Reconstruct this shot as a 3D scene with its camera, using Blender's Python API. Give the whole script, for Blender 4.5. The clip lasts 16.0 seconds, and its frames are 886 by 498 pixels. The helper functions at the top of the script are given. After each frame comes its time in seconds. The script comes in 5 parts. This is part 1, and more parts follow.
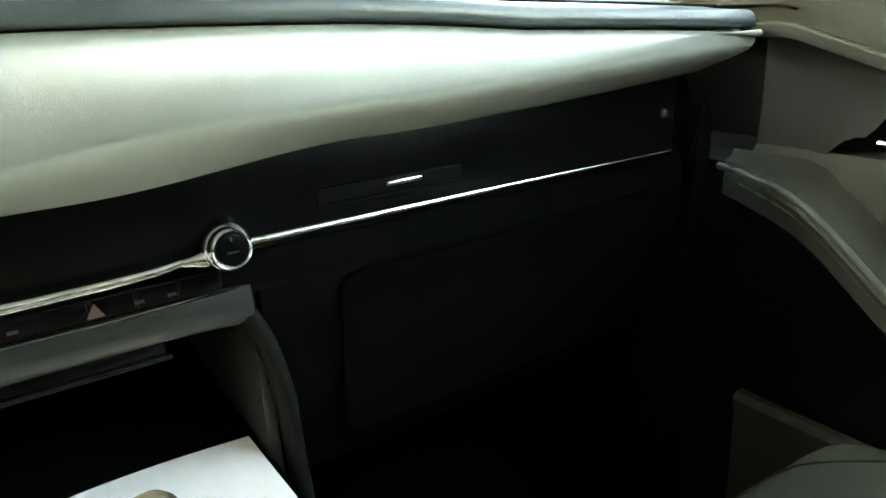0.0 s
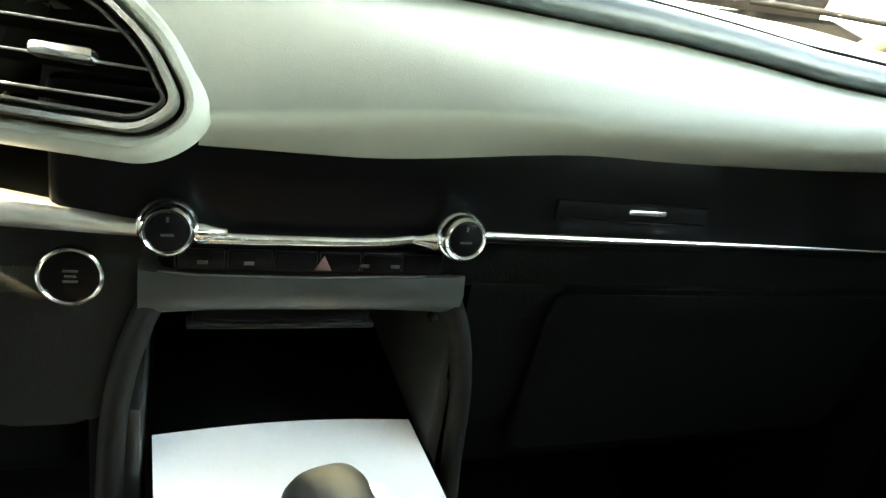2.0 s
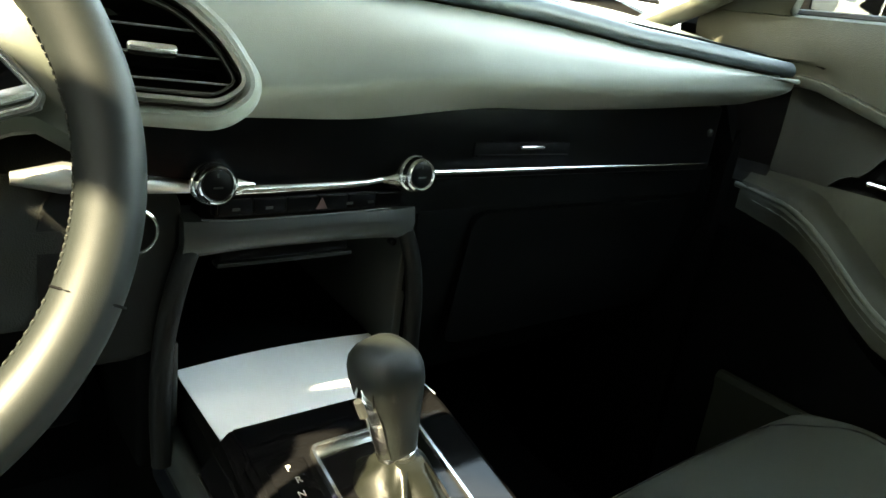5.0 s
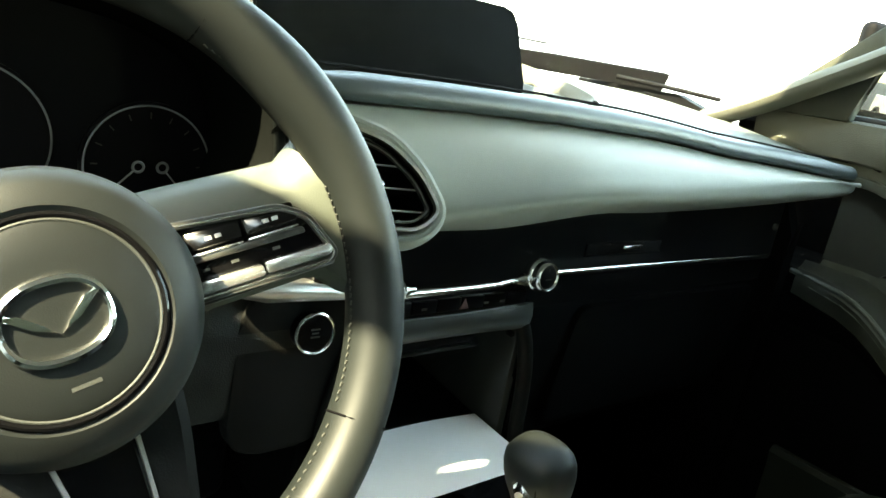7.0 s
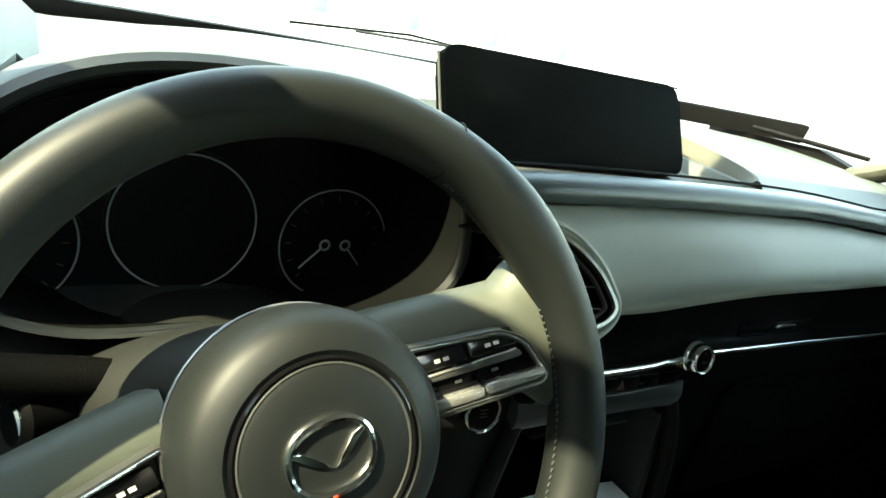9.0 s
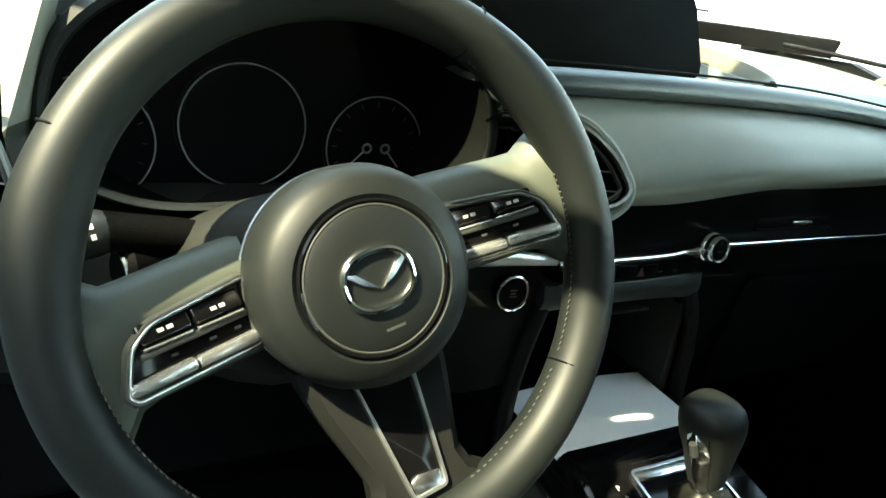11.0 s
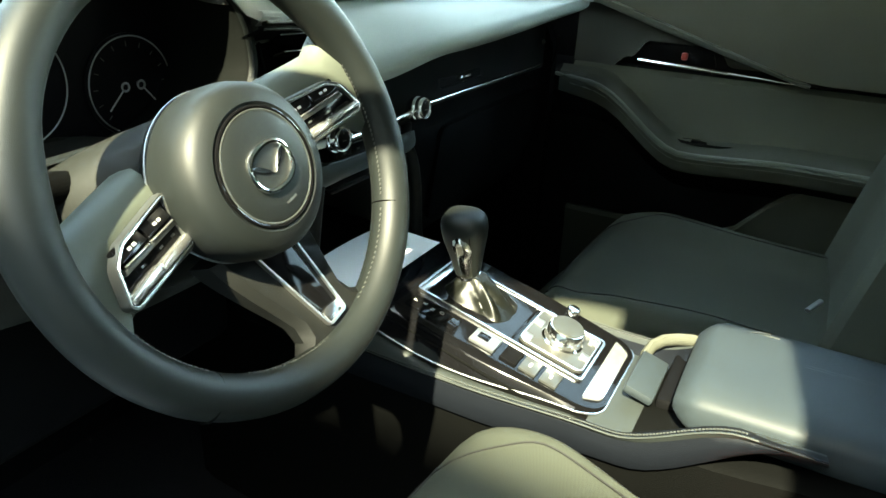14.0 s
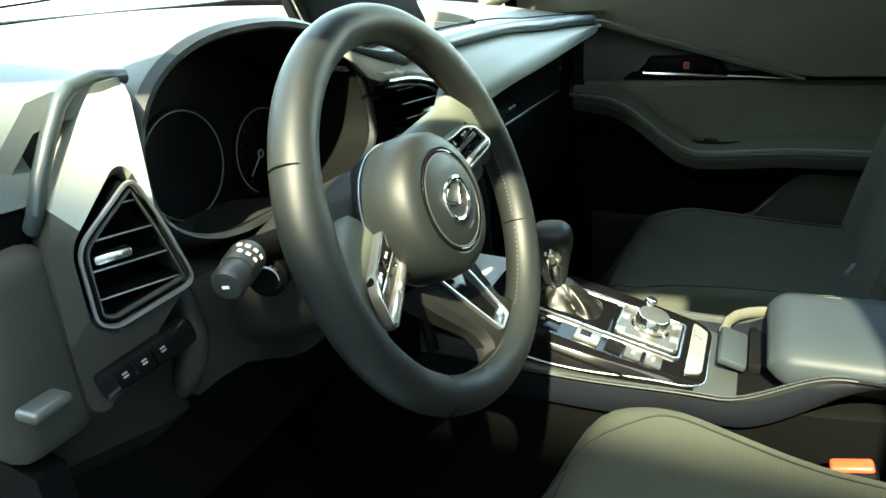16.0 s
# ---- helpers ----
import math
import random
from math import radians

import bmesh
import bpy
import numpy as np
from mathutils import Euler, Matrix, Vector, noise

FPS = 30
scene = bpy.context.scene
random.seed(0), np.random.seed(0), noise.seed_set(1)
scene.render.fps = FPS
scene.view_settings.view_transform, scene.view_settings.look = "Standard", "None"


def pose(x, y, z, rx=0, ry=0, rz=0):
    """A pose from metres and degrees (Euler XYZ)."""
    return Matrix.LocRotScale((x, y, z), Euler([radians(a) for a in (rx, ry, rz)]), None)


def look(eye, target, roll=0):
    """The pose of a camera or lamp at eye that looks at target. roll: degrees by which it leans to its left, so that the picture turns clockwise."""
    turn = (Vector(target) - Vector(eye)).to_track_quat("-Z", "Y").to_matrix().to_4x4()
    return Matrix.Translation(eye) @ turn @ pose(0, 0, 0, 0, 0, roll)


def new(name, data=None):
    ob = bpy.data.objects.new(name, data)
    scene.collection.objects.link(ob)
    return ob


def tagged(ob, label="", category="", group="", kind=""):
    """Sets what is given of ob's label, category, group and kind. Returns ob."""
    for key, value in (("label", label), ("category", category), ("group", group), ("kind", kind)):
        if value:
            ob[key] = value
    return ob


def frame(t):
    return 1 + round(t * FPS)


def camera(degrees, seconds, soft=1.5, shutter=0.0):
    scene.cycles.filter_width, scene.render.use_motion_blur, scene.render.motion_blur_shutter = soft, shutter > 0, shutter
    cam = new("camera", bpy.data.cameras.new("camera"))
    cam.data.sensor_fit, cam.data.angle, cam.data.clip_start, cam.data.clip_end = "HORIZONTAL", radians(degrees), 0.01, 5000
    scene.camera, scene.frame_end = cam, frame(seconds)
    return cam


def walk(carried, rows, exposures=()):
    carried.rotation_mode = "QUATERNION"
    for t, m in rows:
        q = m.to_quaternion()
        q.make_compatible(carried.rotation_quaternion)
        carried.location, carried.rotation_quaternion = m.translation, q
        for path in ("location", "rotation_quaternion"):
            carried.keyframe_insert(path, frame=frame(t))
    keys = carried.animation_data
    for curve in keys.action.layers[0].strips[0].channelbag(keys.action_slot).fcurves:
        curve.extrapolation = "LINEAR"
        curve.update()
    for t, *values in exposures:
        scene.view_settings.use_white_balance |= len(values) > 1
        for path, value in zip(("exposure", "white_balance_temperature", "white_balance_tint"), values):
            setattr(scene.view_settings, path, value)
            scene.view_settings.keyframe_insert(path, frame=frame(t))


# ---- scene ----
cam = camera(65.7, 16.0)
PATH = [
    (0, (-0.024, -0.316, 0.813), (1.038, 1.249, 0.163), -2.2),
    (0.5, (-0.026, -0.294, 0.818), (0.928, 1.34, 0.168), 1.1),
    (1, (-0.035, -0.275, 0.821), (0.806, 1.417, 0.165), 4.8),
    (1.5, (-0.053, -0.261, 0.818), (0.686, 1.479, 0.163), 8.2),
    (2, (-0.071, -0.255, 0.812), (0.658, 1.477, 0.126), 10.2),
    (2.5, (-0.111, -0.275, 0.805), (0.753, 1.397, 0.128), 8.4),
    (3, (-0.135, -0.291, 0.793), (0.805, 1.333, 0.102), 8.7),
    (3.2, (-0.149, -0.295, 0.79), (0.825, 1.302, 0.084), 8.1),
    (5.3, (-0.278, -0.353, 0.806), (0.961, 1.089, 0.185), 8.9),
    (5.5, (-0.298, -0.358, 0.809), (0.951, 1.086, 0.214), 9.0),
    (6.5, (-0.382, -0.33, 0.844), (0.9, 1.107, 0.306), 10.0),
    (7, (-0.388, -0.29, 0.853), (0.858, 1.181, 0.32), 10.2),
    (7.5, (-0.406, -0.27, 0.88), (0.777, 1.248, 0.337), 10.4),
    (8, (-0.42, -0.263, 0.899), (0.711, 1.294, 0.35), 10.3),
    (8.5, (-0.441, -0.25, 0.906), (0.655, 1.332, 0.361), 10.7),
    (9, (-0.459, -0.242, 0.908), (0.594, 1.363, 0.349), 10.9),
    (9.5, (-0.47, -0.252, 0.901), (0.522, 1.367, 0.272), 11.1),
    (9.7, (-0.472, -0.261, 0.9), (0.499, 1.362, 0.25), 11.2),
    (11.8, (-0.511, -0.354, 0.867), (0.485, 1.22, 0.138), 5.9),
    (12, (-0.522, -0.365, 0.868), (0.518, 1.178, 0.136), 5.7),
    (12.5, (-0.557, -0.396, 0.872), (0.66, 1.002, 0.121), 6.1),
    (13, (-0.574, -0.409, 0.864), (0.76, 0.86, 0.082), 4.5),
    (13.5, (-0.616, -0.392, 0.859), (0.853, 0.688, 0.037), 3.1),
    (14, (-0.696, -0.333, 0.88), (0.912, 0.52, 0.051), 2.7),
    (14.5, (-0.771, -0.283, 0.903), (0.937, 0.412, 0.129), 0.1),
    (15, (-0.811, -0.248, 0.91), (0.91, 0.447, 0.163), -2.7),
    (15.5, (-0.831, -0.233, 0.913), (0.873, 0.507, 0.171), -3.9),
    (16, (-0.855, -0.226, 0.905), (0.825, 0.561, 0.16), -4.0),
]
EXPO = [(0.0, 6.2), (1.0, 6.3), (1.5, 6.35), (2.5, 6.25), (3.2, 5.85), (5.3, 5.5), (6.5, 5.38), (7.5, 4.85), (9.0, 4.2), (12.0, 4.65), (13.5, 4.97), (14.5, 4.95), (16.0, 4.67)]
BALANCE = [(12900, 1)] * 5 + [(11500, -3), (11100, -5), (10800, -6), (10100, -8), (9900, -7), (9350, -9), (9350, -9), (9250, -9)]
walk(cam, [(t, look(eye, target, roll)) for t, eye, target, roll in PATH], [(t, e, warm, tint) for (t, e), (warm, tint) in zip(EXPO, BALANCE)])

# ---- world and sun ----
world = bpy.data.worlds.new("sky")
scene.world = world
world.use_nodes = True
wn = world.node_tree.nodes
sky = wn.new("ShaderNodeTexSky")
sky.sky_type, sky.sun_disc = "NISHITA", False
sky.sun_elevation, sky.sun_rotation = radians(47), radians(-101.3)
sky.air_density, sky.dust_density = 1.0, 0.5
world.node_tree.links.new(sky.outputs[0], wn["Background"].inputs[0])
wn["Background"].inputs[1].default_value = 0.15
sun = new("sun", bpy.data.lights.new("sun", "SUN"))
sun.data.energy, sun.data.angle, sun.data.color = 1.6, radians(1.0), (1.0, 0.99, 0.98)
sun.matrix_basis = look((-1.0, -0.2, 1.09), (0, 0, 0))


# ---- materials ----
def material(name, color, rough=0.5, metal=0.0, grain=0.0, scale=300.0, vary=0.12, bump=0.0, kind="noise", coat=0.0, spec=0.5, stretch=(1, 1, 1)):
    """A surface with colour variation at two scales, roughness variation and fine relief."""
    m = bpy.data.materials.new(name)
    m.use_nodes = True
    n, l = m.node_tree.nodes, m.node_tree.links
    b = n["Principled BSDF"]
    b.inputs["Metallic"].default_value = metal
    b.inputs["Coat Weight"].default_value = coat
    b.inputs["Coat Roughness"].default_value = 0.04
    b.inputs["Specular IOR Level"].default_value = spec
    co = n.new("ShaderNodeTexCoord")
    mp = n.new("ShaderNodeMapping")
    mp.inputs["Scale"].default_value = stretch
    l.new(co.outputs["Object"], mp.inputs[0])
    big = n.new("ShaderNodeTexNoise")
    big.inputs["Scale"].default_value, big.inputs["Detail"].default_value = 9.0, 5.0
    l.new(mp.outputs[0], big.inputs["Vector"])
    if kind == "pebble":
        fine = n.new("ShaderNodeTexVoronoi")
        fine.inputs["Scale"].default_value = scale
        out = fine.outputs["Distance"]
    elif kind == "weave":
        fine = n.new("ShaderNodeTexChecker")
        fine.inputs["Scale"].default_value = scale
        out = fine.outputs["Fac"]
    else:
        fine = n.new("ShaderNodeTexNoise")
        fine.inputs["Scale"].default_value, fine.inputs["Detail"].default_value = scale, 3.0
        out = fine.outputs["Fac"]
    l.new(mp.outputs[0], fine.inputs["Vector"])
    add = n.new("ShaderNodeMath")
    add.operation = "MULTIPLY_ADD"
    l.new(out, add.inputs[0])
    add.inputs[1].default_value = grain
    l.new(big.outputs["Fac"], add.inputs[2])
    ramp = n.new("ShaderNodeMapRange")
    ramp.inputs["From Min"].default_value, ramp.inputs["From Max"].default_value = 0.25, 0.75 + grain
    ramp.inputs["To Min"].default_value, ramp.inputs["To Max"].default_value = 1 - vary, 1 + vary
    l.new(add.outputs[0], ramp.inputs["Value"])
    mul = n.new("ShaderNodeVectorMath")
    mul.operation = "MULTIPLY"
    mul.inputs[0].default_value = color
    l.new(ramp.outputs[0], mul.inputs[1])
    l.new(mul.outputs[0], b.inputs["Base Color"])
    rr = n.new("ShaderNodeMapRange")
    rr.inputs["To Min"].default_value, rr.inputs["To Max"].default_value = max(0.0, rough * 0.85), min(1.0, rough * 1.15)
    l.new(big.outputs["Fac"], rr.inputs["Value"])
    l.new(rr.outputs[0], b.inputs["Roughness"])
    if bump:
        bp = n.new("ShaderNodeBump")
        bp.inputs["Strength"].default_value, bp.inputs["Distance"].default_value = bump, 0.001
        l.new(out, bp.inputs["Height"])
        l.new(bp.outputs[0], b.inputs["Normal"])
    return m


LEATHER = material("grey_leather", (0.19, 0.198, 0.172), 0.52, grain=0.1, scale=1300, bump=0.09, kind="pebble")
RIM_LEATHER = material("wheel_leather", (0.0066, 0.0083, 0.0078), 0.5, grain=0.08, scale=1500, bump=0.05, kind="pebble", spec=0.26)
TEAL = material("blue_grey_vinyl", (0.018, 0.0262, 0.028), 0.42, grain=0.1, scale=1400, bump=0.06, kind="pebble")
DASH_TOP = material("dash_top_vinyl", (0.052, 0.063, 0.06), 0.6, grain=0.12, scale=1200, bump=0.1, kind="pebble")
BLACK = material("black_plastic", (0.002, 0.002, 0.0022), 0.65, grain=0.2, scale=900, bump=0.2, spec=0.06)
SOFT_BLACK = material("soft_black_plastic", (0.0015, 0.0016, 0.0015), 0.7, grain=0.2, scale=900, bump=0.25, kind="pebble", spec=0.035)
GREY_PLASTIC = material("grey_plastic", (0.028, 0.03, 0.027), 0.5, grain=0.2, scale=900, bump=0.2)
PIANO = material("piano_black", (0.003, 0.003, 0.0033), 0.07, vary=0.05, spec=0.16)
CHROME = material("satin_chrome", (0.82, 0.82, 0.8), 0.24, metal=1.0, vary=0.04)
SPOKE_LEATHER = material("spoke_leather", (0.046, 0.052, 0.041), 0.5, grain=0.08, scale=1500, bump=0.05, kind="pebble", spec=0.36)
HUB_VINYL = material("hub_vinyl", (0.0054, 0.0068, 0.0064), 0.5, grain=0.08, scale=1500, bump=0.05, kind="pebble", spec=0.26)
MIRROR_CHROME = material("polished_chrome", (0.9, 0.9, 0.89), 0.15, metal=1.0, vary=0.03)
BADGE_CHROME = material("badge_chrome", (0.92, 0.92, 0.9), 0.1, metal=1.0, vary=0.03)
BRUSHED = material("brushed_chrome", (0.85, 0.85, 0.83), 0.34, metal=1.0, vary=0.04)
SILVER = material("silver_paint", (0.3, 0.31, 0.31), 0.36, metal=0.85, vary=0.05)
FABRIC = material("dark_seat_cloth", (0.031, 0.0345, 0.0265), 0.95, grain=0.5, scale=700, bump=0.5, kind="weave", vary=0.2, spec=0.2)
FABRIC_LIGHT = material("light_seat_cloth", (0.06, 0.062, 0.048), 0.95, grain=0.5, scale=700, bump=0.5, kind="weave", vary=0.2, spec=0.2)
ARM_VINYL = material("armrest_vinyl", (0.0165, 0.0222, 0.0255), 0.55, grain=0.1, scale=1300, bump=0.1, kind="pebble", spec=0.25)
FLANK = material("navy_flank_vinyl", (0.0034, 0.0044, 0.0064), 0.6, grain=0.2, scale=1000, bump=0.25, kind="pebble", spec=0.1)
SHOULDER = material("grey_shoulder_vinyl", (0.0185, 0.0222, 0.021), 0.55, grain=0.1, scale=1200, bump=0.1, kind="pebble", spec=0.3)
DIM_RED = material("dim_red", (0.11, 0.055, 0.05), 0.5)
THREAD = material("pale_thread", (0.036, 0.04, 0.037), 0.8)
WHEEL_THREAD = material("grey_wheel_thread", (0.032, 0.034, 0.03), 0.7)
PAPER = material("white_paper", (0.9, 0.9, 0.89), 0.7, vary=0.03)
SCREEN = material("screen_black", (0.0004, 0.0006, 0.0007), 0.5, vary=0.05, spec=0.004)
SATIN = material("satin_black_panel", (0.0015, 0.0015, 0.0017), 0.32, vary=0.05, spec=0.08)
DOOR_GREY = material("dark_door_vinyl", (0.035, 0.0375, 0.0295), 0.65, grain=0.2, scale=900, bump=0.25, kind="pebble", spec=0.1)
RING_GREY = material("gauge_ring_grey", (0.2, 0.205, 0.2), 0.4, vary=0.05)
BROW_GREY = material("brow_grey_plastic", (0.02, 0.0215, 0.0195), 0.42, grain=0.2, scale=900, bump=0.15, spec=0.35)
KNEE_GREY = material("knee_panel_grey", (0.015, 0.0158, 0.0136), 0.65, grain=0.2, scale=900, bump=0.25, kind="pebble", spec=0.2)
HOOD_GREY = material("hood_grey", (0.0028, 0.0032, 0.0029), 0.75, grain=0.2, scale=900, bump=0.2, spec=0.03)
DOOR_EDGE = material("door_edge_vinyl", (0.062, 0.067, 0.054), 0.6, grain=0.2, scale=900, bump=0.2, spec=0.3)
DOOR_CLOTH = material("door_cloth", (0.045, 0.048, 0.036), 0.95, grain=0.5, scale=700, bump=0.5, kind="weave", vary=0.2, spec=0.2)
DOOR_TOP = material("olive_door_top", (0.05, 0.051, 0.038), 0.7, grain=0.3, scale=700, bump=0.25, kind="pebble", spec=0.3)
ARCH = material("dark_arch_plastic", (0.0052, 0.0055, 0.005), 0.6, grain=0.2, scale=900, bump=0.2, spec=0.13)
SWITCH_SILVER = material("silver_plastic", (0.75, 0.75, 0.73), 0.26, metal=0.9, vary=0.05)
REFLECTION_TIP = material("reflection_tip", (0.62, 0.64, 0.66), 0.12, metal=0.8, vary=0.04)
SWITCH_GLOSS = material("gloss_switch", (0.003, 0.003, 0.0033), 0.14, vary=0.05, spec=0.5)
GUNMETAL = material("gunmetal_plastic", (0.075, 0.077, 0.072), 0.34, metal=0.6, vary=0.06)
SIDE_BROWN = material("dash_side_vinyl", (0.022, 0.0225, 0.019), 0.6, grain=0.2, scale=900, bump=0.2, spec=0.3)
# End block's leather again, with the shade under the sun edge coloured in.
VENT_SHADE = material("vent_surround_shade", (0.024, 0.025, 0.021), 0.6, grain=0.2, scale=900, bump=0.15, spec=0.3)
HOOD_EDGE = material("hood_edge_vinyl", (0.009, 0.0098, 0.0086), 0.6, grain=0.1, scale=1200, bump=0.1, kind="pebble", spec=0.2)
GRIP_GREY = material("grip_grey", (0.014, 0.0148, 0.0132), 0.45, grain=0.4, scale=500, bump=0.2, vary=0.25)
GAUGE = material("gauge_black", (0.003, 0.003, 0.0035), 0.4, vary=0.05, spec=0.08)
CARPET = material("black_carpet", (0.0025, 0.0025, 0.0028), 1.0, grain=0.6, scale=600, bump=0.8, vary=0.3, spec=0.1)
HEADLINER = material("headliner_cloth", (0.3, 0.3, 0.28), 0.95, grain=0.3, scale=500, bump=0.3, vary=0.08)
PILLAR = material("pillar_trim", (0.045, 0.047, 0.035), 0.75, grain=0.3, scale=600, bump=0.2)
PANEL_GREY = material("door_panel_grey", (0.024, 0.0258, 0.0215), 0.55, grain=0.2, scale=900, bump=0.2, kind="pebble", spec=0.25)
RED = material("red_plastic", (0.75, 0.06, 0.03), 0.35, vary=0.06)
WHITE_INK = material("white_ink", (0.3, 0.3, 0.29), 0.6, vary=0.03)
BODY_PAINT = material("white_car_paint", (0.72, 0.72, 0.7), 0.25, coat=1.0, vary=0.03)
ASPHALT = material("forecourt", (0.09, 0.09, 0.086), 0.9, grain=0.4, scale=60, bump=0.4, vary=0.15)
RUBBER = material("rubber", (0.015, 0.015, 0.015), 0.7, vary=0.1)
CONCRETE = material("pale_render", (0.7, 0.7, 0.67), 0.9, vary=0.08)
CONCRETE_DARK = material("grey_render", (0.12, 0.12, 0.115), 0.9, vary=0.1)
TEAL_PAINT = material("teal_sign", (0.16, 0.36, 0.37), 0.6, vary=0.08)
GLASS = bpy.data.materials.new("clear_glass")
GLASS.use_nodes = True
gb = GLASS.node_tree.nodes["Principled BSDF"]
gb.inputs["Transmission Weight"].default_value, gb.inputs["Roughness"].default_value, gb.inputs["IOR"].default_value = 1.0, 0.0, 1.02
gb.inputs["Base Color"].default_value = (0.95, 0.98, 0.97, 1)
LENS = bpy.data.materials.new("mirror_glass")
LENS.use_nodes = True
gm = LENS.node_tree.nodes["Principled BSDF"]
gm.inputs["Metallic"].default_value, gm.inputs["Roughness"].default_value = 1.0, 0.02
gm.inputs["Base Color"].default_value = (0.1, 0.108, 0.11, 1)


# ---- mesh helpers ----
def clamp01(v):
    return max(0.0, min(1.0, v))


def smooth(v):
    v = clamp01(v)
    return v * v * (3 - 2 * v)


def lerp(a, b, u):
    return a + (b - a) * u


def thing(name, at, label, category, group="", kind=""):
    ob = new(name)
    ob.empty_display_size = 0.02
    ob.matrix_basis = Matrix.Translation(at)
    return tagged(ob, label, category, group, kind)


def part(name, bm, mat, parent=None, label="", angle=38):
    """One mesh object, given in world coordinates, under a thing or a part."""
    bmesh.ops.recalc_face_normals(bm, faces=bm.faces)
    me = bpy.data.meshes.new(name)
    bm.to_mesh(me)
    bm.free()
    me.materials.append(mat)
    me.shade_smooth()
    me.set_sharp_from_angle(angle=radians(angle))
    ob = new(name, me)
    if parent is not None:
        ob.parent = parent
        if parent.parent is None and parent.type == "EMPTY":
            ob.matrix_parent_inverse = parent.matrix_basis.inverted()
    return tagged(ob, label)


def loft(sections, closed=True, caps=True, ring=False):
    """Quads over equal-length rows of points. closed: each row is a loop. ring: the last row joins the first."""
    bm = bmesh.new()
    rows = [[bm.verts.new(p) for p in row] for row in sections]
    pairs = list(zip(rows, rows[1:])) + ([(rows[-1], rows[0])] if ring else [])
    for a, b in pairs:
        n = len(a)
        for i in range(n if closed else n - 1):
            j = (i + 1) % n
            bm.faces.new((a[i], a[j], b[j], b[i]))
    if caps and closed and not ring:
        bm.faces.new(rows[0][::-1])
        bm.faces.new(rows[-1])
    return bm


def tube(points, radius, sides=12, ring=False, flat=1.0, caps=True):
    """A round bar along points; radius may be a function of 0..1; flat squashes it along its second axis."""
    pts = [Vector(p) for p in points]
    n = len(pts)
    rows, up = [], None
    for i, p in enumerate(pts):
        if ring:
            d = pts[(i + 1) % n] - pts[i - 1]
        else:
            d = pts[min(i + 1, n - 1)] - pts[max(i - 1, 0)]
        d.normalize()
        if up is None:
            up = d.orthogonal().normalized() if abs(d.z) > 0.9 else Vector((0, 0, 1))
        up = (up - d * up.dot(d)).normalized()
        side = d.cross(up)
        r = radius(i / (n - 1)) if callable(radius) else radius
        rows.append([p + (side * math.cos(a) + up * math.sin(a) * flat) * r for a in (2 * math.pi * k / sides for k in range(sides))])
    return loft(rows, True, caps, ring)


def revolve(profile, n=32, m=None):
    """A turned body round the local z axis from (radius, height) pairs, closed at the ends."""
    bm = bmesh.new()
    rows = [[bm.verts.new((r * math.cos(2 * math.pi * k / n), r * math.sin(2 * math.pi * k / n), z)) for k in range(n)] for r, z in profile]
    for a, b in zip(rows, rows[1:]):
        for i in range(n):
            bm.faces.new((a[i], a[(i + 1) % n], b[(i + 1) % n], b[i]))
    bm.faces.new(rows[0][::-1])
    bm.faces.new(rows[-1])
    if m is not None:
        bmesh.ops.transform(bm, matrix=m, verts=bm.verts)
    return bm


def torus(big, small, n=48, sides=10, m=None, flat=1.0):
    rows = []
    for k in range(n):
        a = 2 * math.pi * k / n
        rows.append([Vector(((big + small * math.cos(b)) * math.cos(a), (big + small * math.cos(b)) * math.sin(a), small * flat * math.sin(b)))
                     for b in (2 * math.pi * j / sides for j in range(sides))])
    bm = loft(rows, True, False, True)
    if m is not None:
        bmesh.ops.transform(bm, matrix=m, verts=bm.verts)
    return bm


def rbox(sx, sy, sz, m=None, bevel=0.003, segs=2):
    """A box with rounded edges, centred on m."""
    bm = bmesh.new()
    bmesh.ops.create_cube(bm, size=1)
    bmesh.ops.transform(bm, matrix=Matrix.Diagonal((sx, sy, sz, 1)), verts=bm.verts)
    if bevel:
        bmesh.ops.bevel(bm, geom=bm.edges[:], offset=min(bevel, 0.45 * min(sx, sy, sz)), segments=segs, profile=0.5, affect="EDGES")
    if m is not None:
        bmesh.ops.transform(bm, matrix=m, verts=bm.verts)
    return bm


def prism(poly, depth, m=None, bevel=0.002, segs=2):
    """A polygon in local xy, thickened along local z from 0 to depth, with rounded edges."""
    bm = bmesh.new()
    lo = [bm.verts.new((x, y, 0)) for x, y in poly]
    hi = [bm.verts.new((x, y, depth)) for x, y in poly]
    n = len(poly)
    bm.faces.new(lo[::-1])
    bm.faces.new(hi)
    for i in range(n):
        bm.faces.new((lo[i], lo[(i + 1) % n], hi[(i + 1) % n], hi[i]))
    if bevel:
        bmesh.ops.bevel(bm, geom=bm.edges[:], offset=bevel, segments=segs, profile=0.5, affect="EDGES", clamp_overlap=True)
    if m is not None:
        bmesh.ops.transform(bm, matrix=m, verts=bm.verts)
    return bm


def round_poly(poly, r, n=5):
    """A polygon with its corners rounded."""
    out = []
    k = len(poly)
    for i in range(k):
        p, a, b = (Vector(poly[j % k]) for j in (i, i - 1, i + 1))
        da, db = (a - p), (b - p)
        q = min(r, da.length * 0.45, db.length * 0.45)
        s, e = p + da.normalized() * q, p + db.normalized() * q
        for j in range(n + 1):
            u = j / n
            out.append(tuple(s * (1 - u) ** 2 + p * 2 * u * (1 - u) + e * u * u))
    return out


